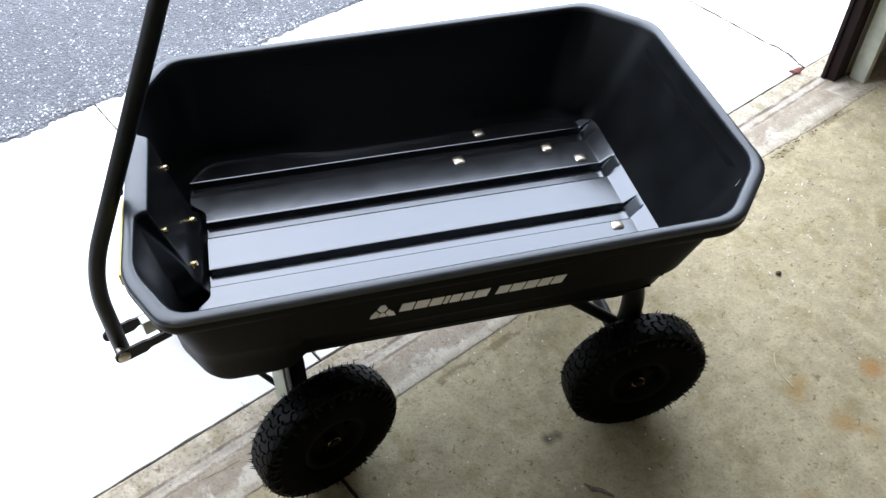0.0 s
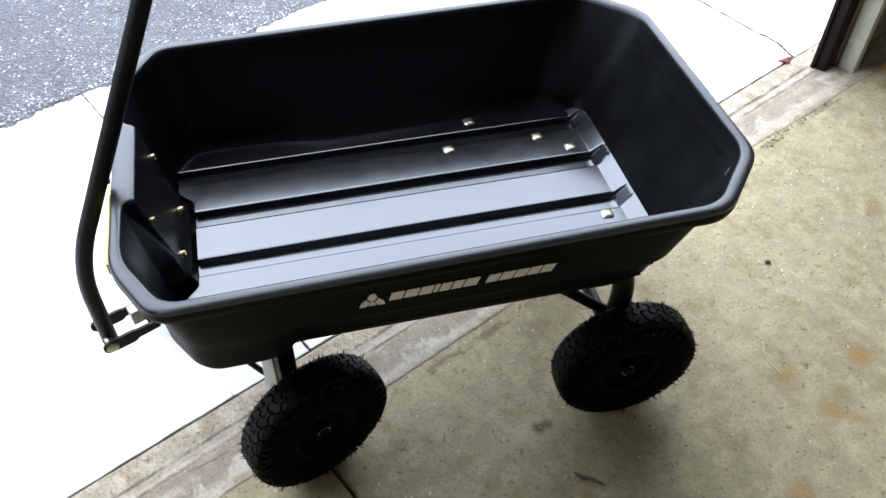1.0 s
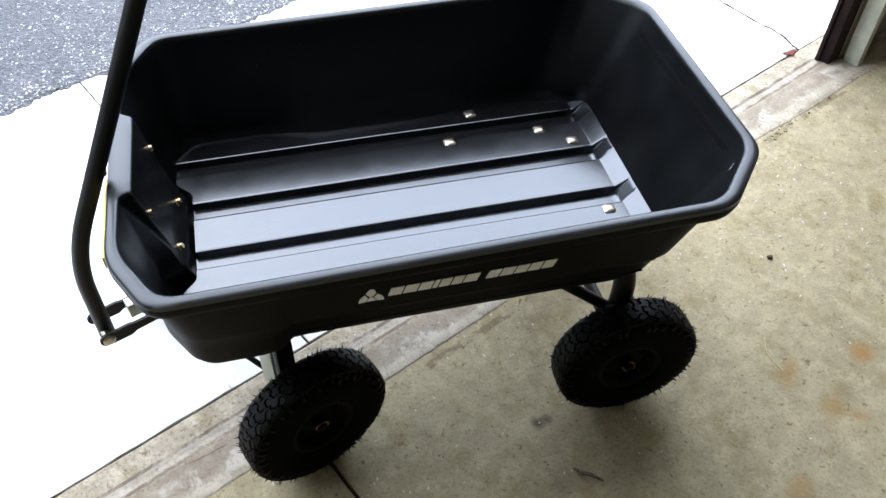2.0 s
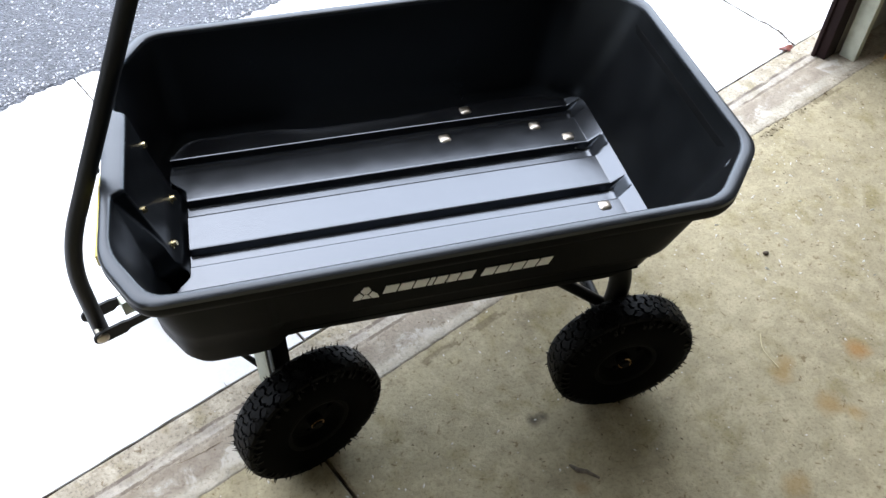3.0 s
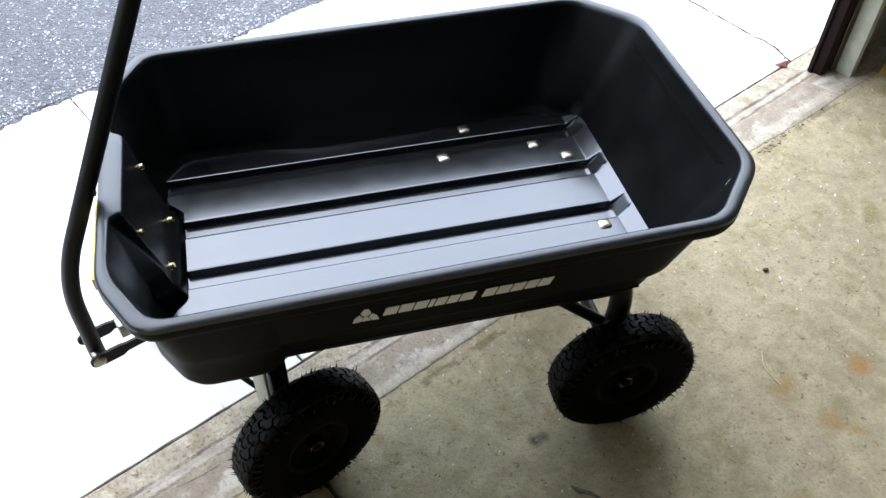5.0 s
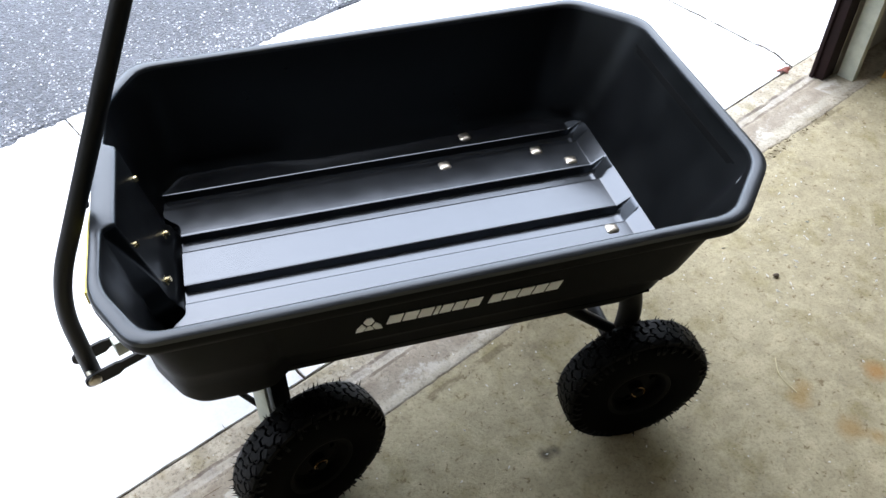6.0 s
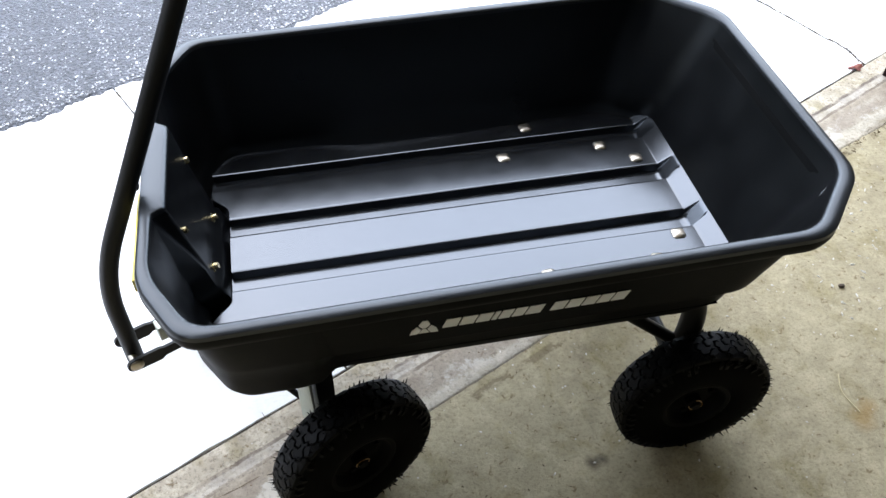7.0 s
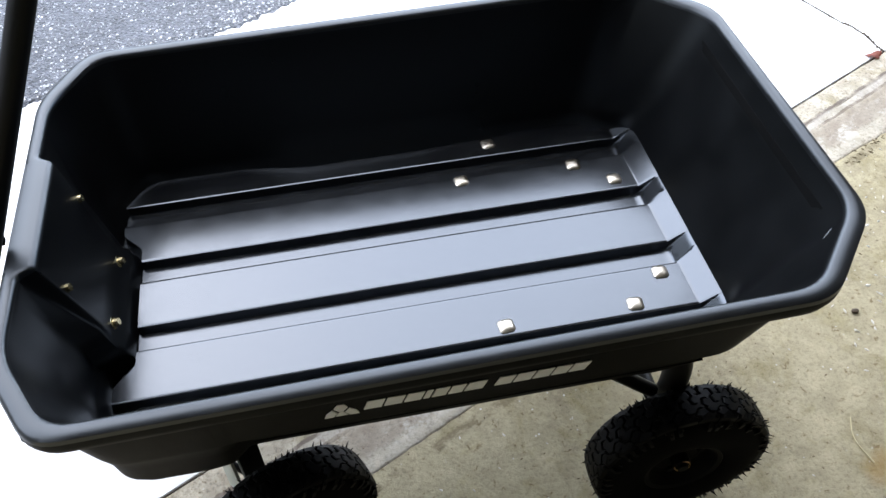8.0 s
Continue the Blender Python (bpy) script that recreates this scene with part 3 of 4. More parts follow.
LIP = [     # the rolled top of the rim, over to the inside
    (-0.4787, 0.4722, 0.3160, (0.054, 0.10), (0.095, 0.105), 0.03, 0.5600, 0, 0, 0),
    (-0.4770, 0.4715, 0.3155, (0.054, 0.10), (0.094, 0.104), 0.03, 0.5660, 0, 0, 0),
    (-0.4738, 0.4684, 0.3122, (0.053, 0.099), (0.093, 0.103), 0.03, 0.5680, 0.003, 0, 0),
    (-0.4690, 0.4636, 0.3072, (0.053, 0.098), (0.092, 0.102), 0.03, 0.5683, 0.008, 0, 0),
    (-0.4645, 0.4588, 0.3012, (0.052, 0.097), (0.091, 0.101), 0.03, 0.5680, 0.0135, 0, 0),
    (-0.4622, 0.4563, 0.2982, (0.052, 0.096), (0.090, 0.100), 0.03, 0.5667, 0.0165, 0, 0),
    (-0.4610, 0.4550, 0.2965, (0.051, 0.095), (0.090, 0.100), 0.03, 0.5630, 0.0175, 0, 0),
    (-0.4606, 0.4542, 0.2958, (0.051, 0.0948), (0.090, 0.0998), 0.03, 0.5605, 0.0176, 0, 0),
]
INSIDE = [
    (-0.4606, 0.4542, 0.2958, (0.051, 0.0948), (0.090, 0.0998), 0.03, 0.5605, 0.0176, 0, 0),
    (-0.4590, 0.4510, 0.2935, (0.050, 0.094), (0.089, 0.099), 0.03, 0.5520, 0.018, 0, 0),
    (-0.442, 0.385, 0.2455, (0.045, 0.08), (0.072, 0.066), 0.03, 0.425, 0.025, 0, 0.006),
    (-0.438, 0.3700, 0.2425, (0.045, 0.08), (0.072, 0.052), 0.03, 0.390, 0.029, 0, 0.011),
    (-0.436, 0.3670, 0.2420, (0.045, 0.075), (0.074, 0.044), 0.03, 0.384, 0.034, 0, 0.016),
    (-0.433, 0.3620, 0.2385, (0.045, 0.07), (0.074, 0.040), 0.03, 0.373, 0.0345, 0, 0.016),
    (-0.428, 0.3600, 0.2340, (0.045, 0.07), (0.074, 0.038), 0.03, 0.3655, 0.0335, 0, 0.016),
    (-0.424, 0.3580, 0.2330, (0.045, 0.07), (0.074, 0.038), 0.03, 0.3450, 0.0335, 0, 0.016),
]


def tray_shell(bm, levels):
    rings = [tray_ring(bm, *lv) for lv in levels]
    n = len(rings[0])
    for a, b in zip(rings, rings[1:]):
        for k in range(n):
            bm.faces.new((a[k], a[(k + 1) % n], b[(k + 1) % n], b[k]))
    return rings


bm = bmesh.new()
bm.faces.new(tray_shell(bm, LEVELS)[0][::-1])
tray = part("tray", bm, MATT, cart, "black moulded plastic tray with a rolled rim", angle=40)
bm = bmesh.new()
tray_shell(bm, INSIDE)
part("inner_wall", bm, POLY, tray, "smooth black inner wall of the tray", angle=40)
bm = bmesh.new()
tray_shell(bm, LIP)
part("rim", bm, LIPM, tray, "smooth rolled rim of the tray", angle=50)

# ribbed floor of the tray
CHANNELS = (-0.1765, -0.0625, 0.0535, 0.1665)
RAMP = 0.341                     # where the floor turns up to the back wall


def run_out(x):
    """How much of a channel is left where it runs out on the end ramp."""
    return min(1.0, max(0.02, (0.3665 - x) / 0.030))


def front_edge(y):
    """Where the floor breaks off towards the front, further out beside the middle."""
    return -0.3895 - 0.0265 * step(0.096, 0.136, abs(y + 0.003))


def drawn_in(x, y):
    """The near edge of each channel swings to its far edge on the end ramp."""
    for c in CHANNELS:
        d = y - c
        if -0.0225 < d < 0.0:
            return y + (1 - run_out(x)) * 0.011 * min(1.0, (0.0225 + d) / 0.004)
        if 0.0 <= d < 0.019:
            return y + (1 - run_out(x)) * 0.011 * (1 - d / 0.019)
    return y


def followed(x, y):
    """The front rows of the floor follow its broken front edge."""
    return x + (front_edge(y) + 0.3895) * (1 - step(-0.388, -0.350, x))


def floor_z(x, y):
    z = ZB + 0.0012 * math.exp(-((x - 0.0) / 0.3) ** 2)
    if x > RAMP:
        z += 0.65 * (x - RAMP)
    depth = 0.0
    for c in CHANNELS:
        d = y - c
        lip = 0.0006 * min(1.0, max(0.0, (0.0215 - abs(d)) / 0.0020))
        lip += 0.0125 * min(1.0, max(0.0, (0.0195 - d) / 0.0030)) * min(1.0, max(0.0, (0.0195 + d) / 0.0015))
        depth = max(depth, lip * run_out(x))
    return z - max(depth, 0.024 * min(1.0, max(0.0, (-0.3895 - x) / 0.0025)))


ys = sorted({round(c + s * d, 5) for c in CHANNELS for s in (1, -1) for d in (0.0235, 0.0215, 0.0205, 0.0195, 0.0180, 0.0165, 0.0120, 0.0060, 0.0)} | {round(-0.243 + 0.018 * i, 5) for i in range(28)} | {s * y for s in (1, -1) for y in (0.093, 0.098, 0.104, 0.110, 0.116, 0.122, 0.128, 0.134, 0.140)})
ys = [y for i, y in enumerate(ys) if i == 0 or y - ys[i - 1] > 0.0005]
xs = sorted({-0.412, -0.405, -0.398, -0.3920, -0.3908, -0.3895, -0.3885, -0.386, -0.382, -0.376, -0.368, -0.360} | {round(-0.35 + 0.02 * i, 4) for i in range(35)} | {0.3355, 0.3385, 0.3405, 0.3415, 0.3435, 0.346, 0.349, 0.352, 0.355, 0.358, 0.361, 0.364, 0.367, 0.3695, 0.3715})
bm = bmesh.new()
grid = [[bm.verts.new((followed(x, y), drawn_in(x, y), floor_z(x, y))) for y in ys] for x in xs]
for i in range(len(xs) - 1):
    for j in range(len(ys) - 1):
        cx, cy = (xs[i] + xs[i + 1]) / 2, (ys[j] + ys[j + 1]) / 2
        if abs(cy) > 0.243 or cx > 0.3695 or (cx > 0.28 and abs(cy) > 0.240 - (cx - 0.296) * 0.55) or (cx < -0.388 and abs(cy) > 0.195) or (cx < -0.360 and cy < -0.222 + (-0.360 - cx)) or (cx < -0.400 and abs(cy) > 0.13):
            continue
        bm.faces.new((grid[i][j], grid[i + 1][j], grid[i + 1][j + 1], grid[i][j + 1]))
for v in [v for v in bm.verts if not v.link_faces]:
    bm.verts.remove(v)
part("tray_floor", bm, BRIGHT_POLY, tray, "ribbed black plastic tray floor", angle=18)


def bolt(place, normal, size, parent, name="bolt", square=True, material=ZINC):
    """A dome-headed bolt on a low neck."""
    bm = bmesh.new()
    seg = 16
    prof = [(0.0, 1.0), (0.22, 1.0), (0.36, 0.86), (0.46, 0.55), (0.5, 0.2)]
    rr = []
    for h, r in prof:
        ring = []
        for k in range(seg):
            a = 2 * math.pi * (k + 0.5) / seg
            f = 1.0
            if square:
                f = min(1.22, 1 / max(abs(math.cos(a)), abs(math.sin(a)))) * 0.92
            ring.append(bm.verts.new((r * f * size * math.cos(a), r * f * size * math.sin(a), h * size * 0.9)))
        rr.append(ring)
    for a, b in zip(rr, rr[1:]):
        for k in range(seg):
            bm.faces.new((a[k], a[(k + 1) % seg], b[(k + 1) % seg], b[k]))
    bm.faces.new(rr[-1])
    ob = part(name, bm, material, parent, "shiny plated bolt head")
    ob.matrix_basis = Matrix.Translation(place) @ Vector(normal).to_track_quat("Z", "Y").to_matrix().to_4x4() @ Matrix.Rotation(random.uniform(-0.2, 0.2), 4, "Z")
    return ob


for x, y in ((0.082, 0.138), (0.082, -0.1415), (0.258, 0.138), (0.258, -0.1405), (0.310, 0.095), (0.310, -0.095), (0.141, 0.212), (0.141, -0.212)):
    bolt((x, y, floor_z(x, y) - 0.001), (0, 0, 1), 0.0115, tray)
for x, y, z in ((-0.4335, 0.0753, 0.4984), (-0.4335, -0.0753, 0.4984), (-0.4100, 0.053, 0.3974), (-0.4100, -0.053, 0.3974)):
    bolt((x - 0.003, y, z), (1, 0, 0.35), 0.0092, tray, square=False, material=GILT)
    bm = bmesh.new()
    tube(bm, [(x, y, z), (x + 0.0065, y, z + 0.002)], [0.0058, 0.0046], 10)
    part("bolt_end", bm, GILT, tray)

bm = bmesh.new()
tube(bm, [(0.4205, -0.2225, 0.542), (0.4270, -0.2190, 0.548), (0.4325, -0.2155, 0.553)], [0.0005, 0.0014, 0.0005], 8)
part("scuff_mark", bm, WEAR, tray, "small pale scuff under the rim")

# printed emblem and a row of pale blocks on the side of the tray
def wall_y(z):
    return -(0.284 + (z - 0.442) * (0.0195 / 0.097)) - 0.0014


def print_shape(name, outline, label=""):
    bm = bmesh.new()
    vs = [bm.verts.new((x, wall_y(z), z)) for x, z in outline]
    top = bmesh.ops.extrude_face_region(bm, geom=[bm.faces.new(vs)])
    bmesh.ops.translate(bm, verts=[v for v in top["geom"] if isinstance(v, bmesh.types.BMVert)], vec=(0, 0.0012, 0))
    return part(name, bm, INK, tray, label, smooth=False)


LZ, LH = 0.4750, 0.0200
x = -0.1150
for wdt in (0.0195, 0.0195, 0.0185, 0.0065, 0.0155, 0.0155, 0.0205, 0.0, 0.0185, 0.0195, 0.0185, 0.0175, 0.0185):
    if wdt == 0.0:
        x += 0.0105
        continue
    wdt *= 0.965
    z0, lean = LZ + 0.012 * (x + 0.115), 0.005
    print_shape("print_block", [(x, z0), (x + wdt, z0), (x + wdt + lean, z0 + LH), (x + lean, z0 + LH)])
    x += wdt + 0.0028
EX, EZ, ES = -0.1385, 0.468, 0.0205
for pts in ([(-0.9, 0.0), (-0.42, 0.02), (-0.2, 0.42), (-0.45, 0.78), (-0.78, 0.42)], [(0.9, 0.0), (0.42, 0.02), (0.2, 0.42), (0.45, 0.78), (0.78, 0.42)],
            [(-0.32, 0.05), (0.32, 0.05), (0.08, 0.5), (-0.08, 0.5)], [(-0.36, 0.92), (-0.14, 0.6), (0.14, 0.6), (0.36, 0.92), (0.2, 1.35), (-0.12, 1.35)]):
    print_shape("print_emblem", [(EX + a * ES, EZ + b * 1.15 * ES) for a, b in pts], "pale grey printed emblem")

# yellow label on the front lip
bm = bmesh.new()
box(bm, (-0.4825, -0.205, 0.528), (-0.4780, -0.045, 0.549), 0.001)
part("label", bm, YELLOW, tray, "yellow paper label")


# wheels
def tyre_tread(rnd, nibs=190):
    bm = bmesh.new()

    def place(th, y, r):
        rr = r - 3.0 * y * y - 1.1 * max(0, abs(y) - 0.025)
        return (rr * math.cos(th), y, rr * math.sin(th))

    def block(outline, r0, r1):
        """One rubber block from its outline in (angle, y): a rim, a bevelled shoulder and a top."""
        n = len(outline)
        ct, cy = sum(p[0] for p in outline) / n, sum(p[1] for p in outline) / n
        loops = []
        for r, g in ((r0, 1.0), (r1 - 0.0008, 0.97), (r1, 0.86)):
            loops.append([bm.verts.new(place(ct + (a - ct) * g, cy + (b - cy) * g, r)) for a, b in outline])
        for lo, up in zip(loops, loops[1:]):
            for k in range(n):
                bm.faces.new((lo[k], lo[(k + 1) % n], up[(k + 1) % n], up[k]))
        bm.faces.new(loops[-1])

    count = 26
    d = 2 * math.pi / count
    gap_t, gap_y = 0.0012 / 0.13, 0.0007
    bounds = (-0.0285, -0.0145, 0.0, 0.0145, 0.0285)

    def wave(j, t):                # rib edges run in steps round the tyre
        if j in (0, 4):
            return bounds[j]
        s_ = (t / d * 1.0 + 0.3 * j) % 1.0
        return bounds[j] + 0.0042 * (min(1, max(-1, 5 * (abs(2 * s_ - 1) - 0.5))))

    def cross(j, k, f):            # cross grooves are S-shaped
        return d * (k + 0.5 * (j % 2)) + 0.028 * math.sin(math.pi * (2 * f - 1)) * (1 if j < 2 else -1)

    for j in range(4):
        for k in range(count):
            pts = []
            steps = [i / 7 for i in range(8)]
            t0, t1 = cross(j, k, 0), cross(j, k + 1, 0)
            pts += [(t0 + gap_t + (t1 - t0 - 2 * gap_t) * q, wave(j, t0 + (t1 - t0) * q) + gap_y) for q in steps]
            pts += [(cross(j, k + 1, q) - gap_t, bounds[j] + (bounds[j + 1] - bounds[j]) * q) for q in (0.35, 0.5, 0.65)]
            t0, t1 = cross(j, k, 1), cross(j, k + 1, 1)
            pts += [(t1 - gap_t - (t1 - t0 - 2 * gap_t) * q, wave(j + 1, t1 - (t1 - t0) * q) - gap_y) for q in steps]
            pts += [(cross(j, k, q) + gap_t, bounds[j] + (bounds[j + 1] - bounds[j]) * q) for q in (0.65, 0.5, 0.35)]
            block(pts, 0.1262, 0.1325)
    for k in range(count * 2):     # small shoulder knobs
        for s in (1, -1):
            if rnd.random() < 0.3:
                continue
            t, w2 = d / 2 * (k + 0.25 * s + rnd.uniform(-0.2, 0.2)), 0.24 * d * rnd.uniform(0.5, 1.0)
            y0, y1 = 0.0292, 0.0318 + rnd.uniform(0, 0.0035)
            block([(t - w2 * 0.55, y0 * s), (t + w2 * 0.55, y0 * s), (t + w2 * 0.5 + 0.012, y1 * s), (t - w2 * 0.5 + 0.012, y1 * s)], 0.122, 0.1308 + rnd.uniform(0, 0.0014))
    for k in range(nibs):
        t, s = rnd.uniform(0, 6.283), rnd.choice((-1, 1))
        y, ln, w = s * (rnd.uniform(0.012, 0.033) if k % 3 else rnd.uniform(0.030, 0.0355)), rnd.uniform(0.003, 0.0090), 0.0017
        r = 0.1325 - 3.0 * y * y - 1.1 * max(0, abs(y) - 0.025)
        d = Vector((math.cos(t), s * rnd.uniform(0, 0.8), math.sin(t)))
        p = Vector((r * math.cos(t), y, r * math.sin(t))) - d * 0.003
        q = p + d * (ln + 0.003) + Vector((-math.sin(t), 0, math.cos(t))) * rnd.uniform(-0.003, 0.003)
        n1 = d.orthogonal().normalized() * w
        n2 = d.cross(n1).normalized() * w
        b3 = [bm.verts.new(p + v) for v in (n1, -0.5 * n1 + n2, -0.5 * n1 - n2)]
        tip = bm.verts.new(q)
        for i in range(3):
            bm.faces.new((b3[i], b3[(i + 1) % 3], tip))
    return bm


def make_wheel(seed):
    w = new("wheel")
    w.parent = cart
    tagged(w, "black pneumatic wheel with a knobbly tyre")
    bm = bmesh.new()
    half = [(-0.025, 0.053), (-0.030, 0.058), (-0.0335, 0.070), (-0.0350, 0.086), (-0.0345, 0.100), (-0.0315, 0.113), (-0.027, 0.1215), (-0.019, 0.1262), (-0.009, 0.1282), (0.0, 0.1286)]
    lathe(bm, half + [(-y, r) for y, r in half[-2::-1]], 64)
    part("tyre", bm, RUBBER, w)
    part("tread", tyre_tread(random.Random(seed)), TREAD, w, smooth=False)
    bm = bmesh.new()
    rim = [(-0.0335, 0.0575), (-0.0355, 0.060), (-0.0365, 0.058), (-0.034, 0.052), (-0.024, 0.048), (-0.012, 0.045), (-0.008, 0.040), (-0.010, 0.030), (-0.014, 0.022), (-0.014, 0.014), (-0.030, 0.0135), (-0.031, 0.009)]
    lathe(bm, [(y * 0.84, r) for y, r in rim], 40)
    lathe(bm, [(-y * 0.84, r) for y, r in rim], 40)
    part("rim", bm, RIMC, w, "black painted steel rim")
    bm = bmesh.new()
    tube(bm, [(0, -0.031, 0), (0, 0.05, 0)], 0.008, 14)
    part("axle_end", bm, RIMC, w)
    bm = bmesh.new()
    ring = [(0.0115 * math.cos(a), -0.0265 - 0.002 * math.sin(a), 0.0105 * math.sin(a)) for a in (2 * math.pi * k / 24 for k in range(25))]
    tube(bm, ring, 0.0008, 6)
    part("split_ring", bm, BRASS, w, "yellow zinc split ring")
    for a in (0.5, 2.6, 4.7):
        bm = bmesh.new()
        bmesh.ops.create_cone(bm, cap_ends=True, segments=6, radius1=0.005, radius2=0.005, depth=0.005, matrix=Matrix.Translation((0.034 * math.cos(a), -0.0115, 0.034 * math.sin(a))) @ Matrix.Rotation(math.pi / 2, 4, "X"))
        part("lug_nut", bm, RIMC, w)
    return w


STEER = 23.5
PIV = Matrix.Translation((-0.349, 0, 0)) @ Matrix.Rotation(radians(STEER), 4, "Z")
HT_F, HT_R, RR = 0.263, 0.243, 0.1325
for k, (m, seed) in enumerate(((PIV @ pose(0, -HT_F, RR, 0, 20, 0), 1), (PIV @ pose(0, HT_F - 0.022, RR, 0, 75, 180), 2), (pose(0.3215, 0.002 - HT_R, RR, 0, 130, 0), 3), (pose(0.3215, HT_R - 0.002, RR, 0, 10, 180), 4))):
    w = make_wheel(seed)
    w.matrix_basis = m

# rear running gear
rear = new("rear_axle")
rear.parent = cart
tagged(rear, "black steel rear axle with bent legs")
bm = bmesh.new()
tube(bm, [(0.3215, -0.235, RR), (0.3215, 0.235, RR)], 0.012, 16)
part("axle", bm, COAT, rear)
for s in (-1, 1):
    bm = bmesh.new()
    tube(bm, rounded([(0.308, s * 0.180, 0.3365), (0.318, s * 0.190, 0.285), (0.316, s * 0.192, 0.22), (0.302, s * 0.180, 0.12)], 0.06), 0.0195, 18)
    part("leg", bm, COAT, rear)
    bm = bmesh.new()
    tube(bm, rounded([(0.13, s * 0.150, 0.345), (0.16, s * 0.165, 0.325), (0.29, s * 0.188, 0.222)], 0.03), 0.0105, 12)
    part("brace", bm, COAT, rear)

frame_ob = new("chassis")
frame_ob.parent = cart
for s in (-1, 1):
    bm = bmesh.new()
    box(bm, (-0.36, s * 0.10 - 0.014, 0.316), (0.28, s * 0.10 + 0.014, 0.336), 0.003)
    part("rail", bm, COAT, frame_ob)
for x in (-0.35, 0.0, 0.270):
    bm = bmesh.new()
    box(bm, (x - 0.014, -0.13, 0.320), (x + 0.014, 0.13, 0.336), 0.003)
    part("crossbar", bm, COAT, frame_ob)

# front running gear, turned by the tongue
front = new("front_axle")
front.parent = cart
front.matrix_basis = PIV
tagged(front, "black steel steering axle turned to one side")
bm = bmesh.new()
tube(bm, [(0, -HT_F + 0.01, RR), (0, HT_F - 0.03, RR)], 0.011, 16)
part("axle", bm, COAT, front)
for s in (-1, 1):
    bm = bmesh.new()
    box(bm, (-0.021, s * 0.19 - 0.010, 0.118), (0.010, s * 0.19 + 0.010, 0.322), 0.004)
    part("leg", bm, COAT, front)
    bm = bmesh.new()
    box(bm, (-0.016, -0.0025, 0.150), (0.016, 0.0025, 0.318), 0.0015, Matrix.Translation((-0.034, s * 0.19 - 0.004 * s, 0)) @ Matrix.Rotation(radians(-75), 4, "Z"))
    part("bracket", bm, GALV, front, "bare grey steel bracket")
    bm = bmesh.new()
    tube(bm, [(-0.120, s * 0.008, 0.277), (-0.012, s * 0.165, 0.140)], 0.0052, 10)
    part("brace", bm, COAT, front)
bm = bmesh.new()
box(bm, (-0.016, -0.199, 0.310), (0.016, 0.199, 0.327), 0.003)
part("crossbar", bm, COAT, front)
bm = bmesh.new()
box(bm, (-0.05, -0.07, 0.306), (0.05, 0.07, 0.326), 0.004)
part("turntable", bm, COAT, front)
bm = bmesh.new()
tube(bm, [(-0.04, 0.0, 0.30), (-0.16, 0.0, 0.272)], 0.014, 14)
part("tongue", bm, COAT, front)
for y in (-0.028, 0.028):
    bm = bmesh.new()
    edge = [(-0.146, 0.2705), (-0.146, 0.2865), (-0.184, 0.2870), (-0.192, 0.2895)] + [(-0.229 - 0.014 * math.sin(a), 0.277 + 0.0125 * math.cos(a)) for a in (math.pi * k / 10 for k in range(11))] + [(-0.192, 0.2640), (-0.184, 0.2690)]
    face = bm.faces.new([bm.verts.new((a, y - 0.0025, b)) for a, b in edge])
    made = bmesh.ops.extrude_face_region(bm, geom=[face])["geom"]
    bmesh.ops.translate(bm, verts=[v for v in made if isinstance(v, bmesh.types.BMVert)], vec=(0, 0.005, 0))
    part("yoke_plate", bm, COAT, front)
bm = bmesh.new()
box(bm, (-0.180, 0.004, 0.262), (-0.148, 0.0245, 0.292), 0.002)
part("yoke_web", bm, GALV, front, "bare grey steel spacer block")
bm = bmesh.new()
tube(bm, [(-0.229, -0.034, 0.277), (-0.229, 0.040, 0.277)], 0.006, 12)
part("pin", bm, ZINC, front, "zinc-plated pivot pin")
bolt((-0.229, -0.030, 0.277), (0, -1, 0), 0.0105, front, "pin_head", square=False)

handle = new("handle")
handle.parent = cart
handle.matrix_basis = PIV
tagged(handle, "black tubular steel pull handle leaning on the tray")
bm = bmesh.new()
tube(bm, rounded([(-0.2245, 0, 0.262), (-0.2245, 0, 0.440), (0.0715, 0, 0.998)], 0.075, 10), 0.0130, 20)
part("bar", bm, COAT, handle)
bm = bmesh.new()
tube(bm, [(-0.1455, 0, 0.573), (-0.1395, 0, 0.569)], 0.005, 12)
part("bumper", bm, RUBBER, handle, "black rubber bumper")


# ---------------------------------------------------------------- small things on the floor
broom = tagged(new("broom"), "orange straw broom standing by the garage wall", "broom")
rnd = random.Random(8)
bm = bmesh.new()
bc = Vector((1.563, 0.625, 0))
for k in range(260):
    a, r = rnd.uniform(0, 6.283), math.sqrt(rnd.random())
    foot = bc + Vector((0.055 * r * math.cos(a), 0.03 * r * math.sin(a), 0.004 + rnd.random() * 0.01))
    top = bc + Vector((0.02 + 0.02 * r * math.cos(a), 0.02 * r * math.sin(a), 0.30))
    tube(bm, [foot, foot.lerp(top, 0.5) + Vector((rnd.uniform(-.003, .003), rnd.uniform(-.003, .003), 0)), top], 0.0014, 4)
part("bristles", bm, STRAW, broom)
bm = bmesh.new()
tube(bm, [bc + Vector((0.02, 0, 0.28)), bc + Vector((0.03, 0, 0.36)), bc + Vector((0.036, 0, 0.42))], [0.026, 0.02, 0.012], 14)
part("binding", bm, BROWN, broom)
bm = bmesh.new()
tube(bm, [bc + Vector((0.035, 0, 0.40)), bc + Vector((0.12, 0.0, 1.35))], 0.011, 12)
part("stick", bm, TWIG, broom, "wooden broom stick")

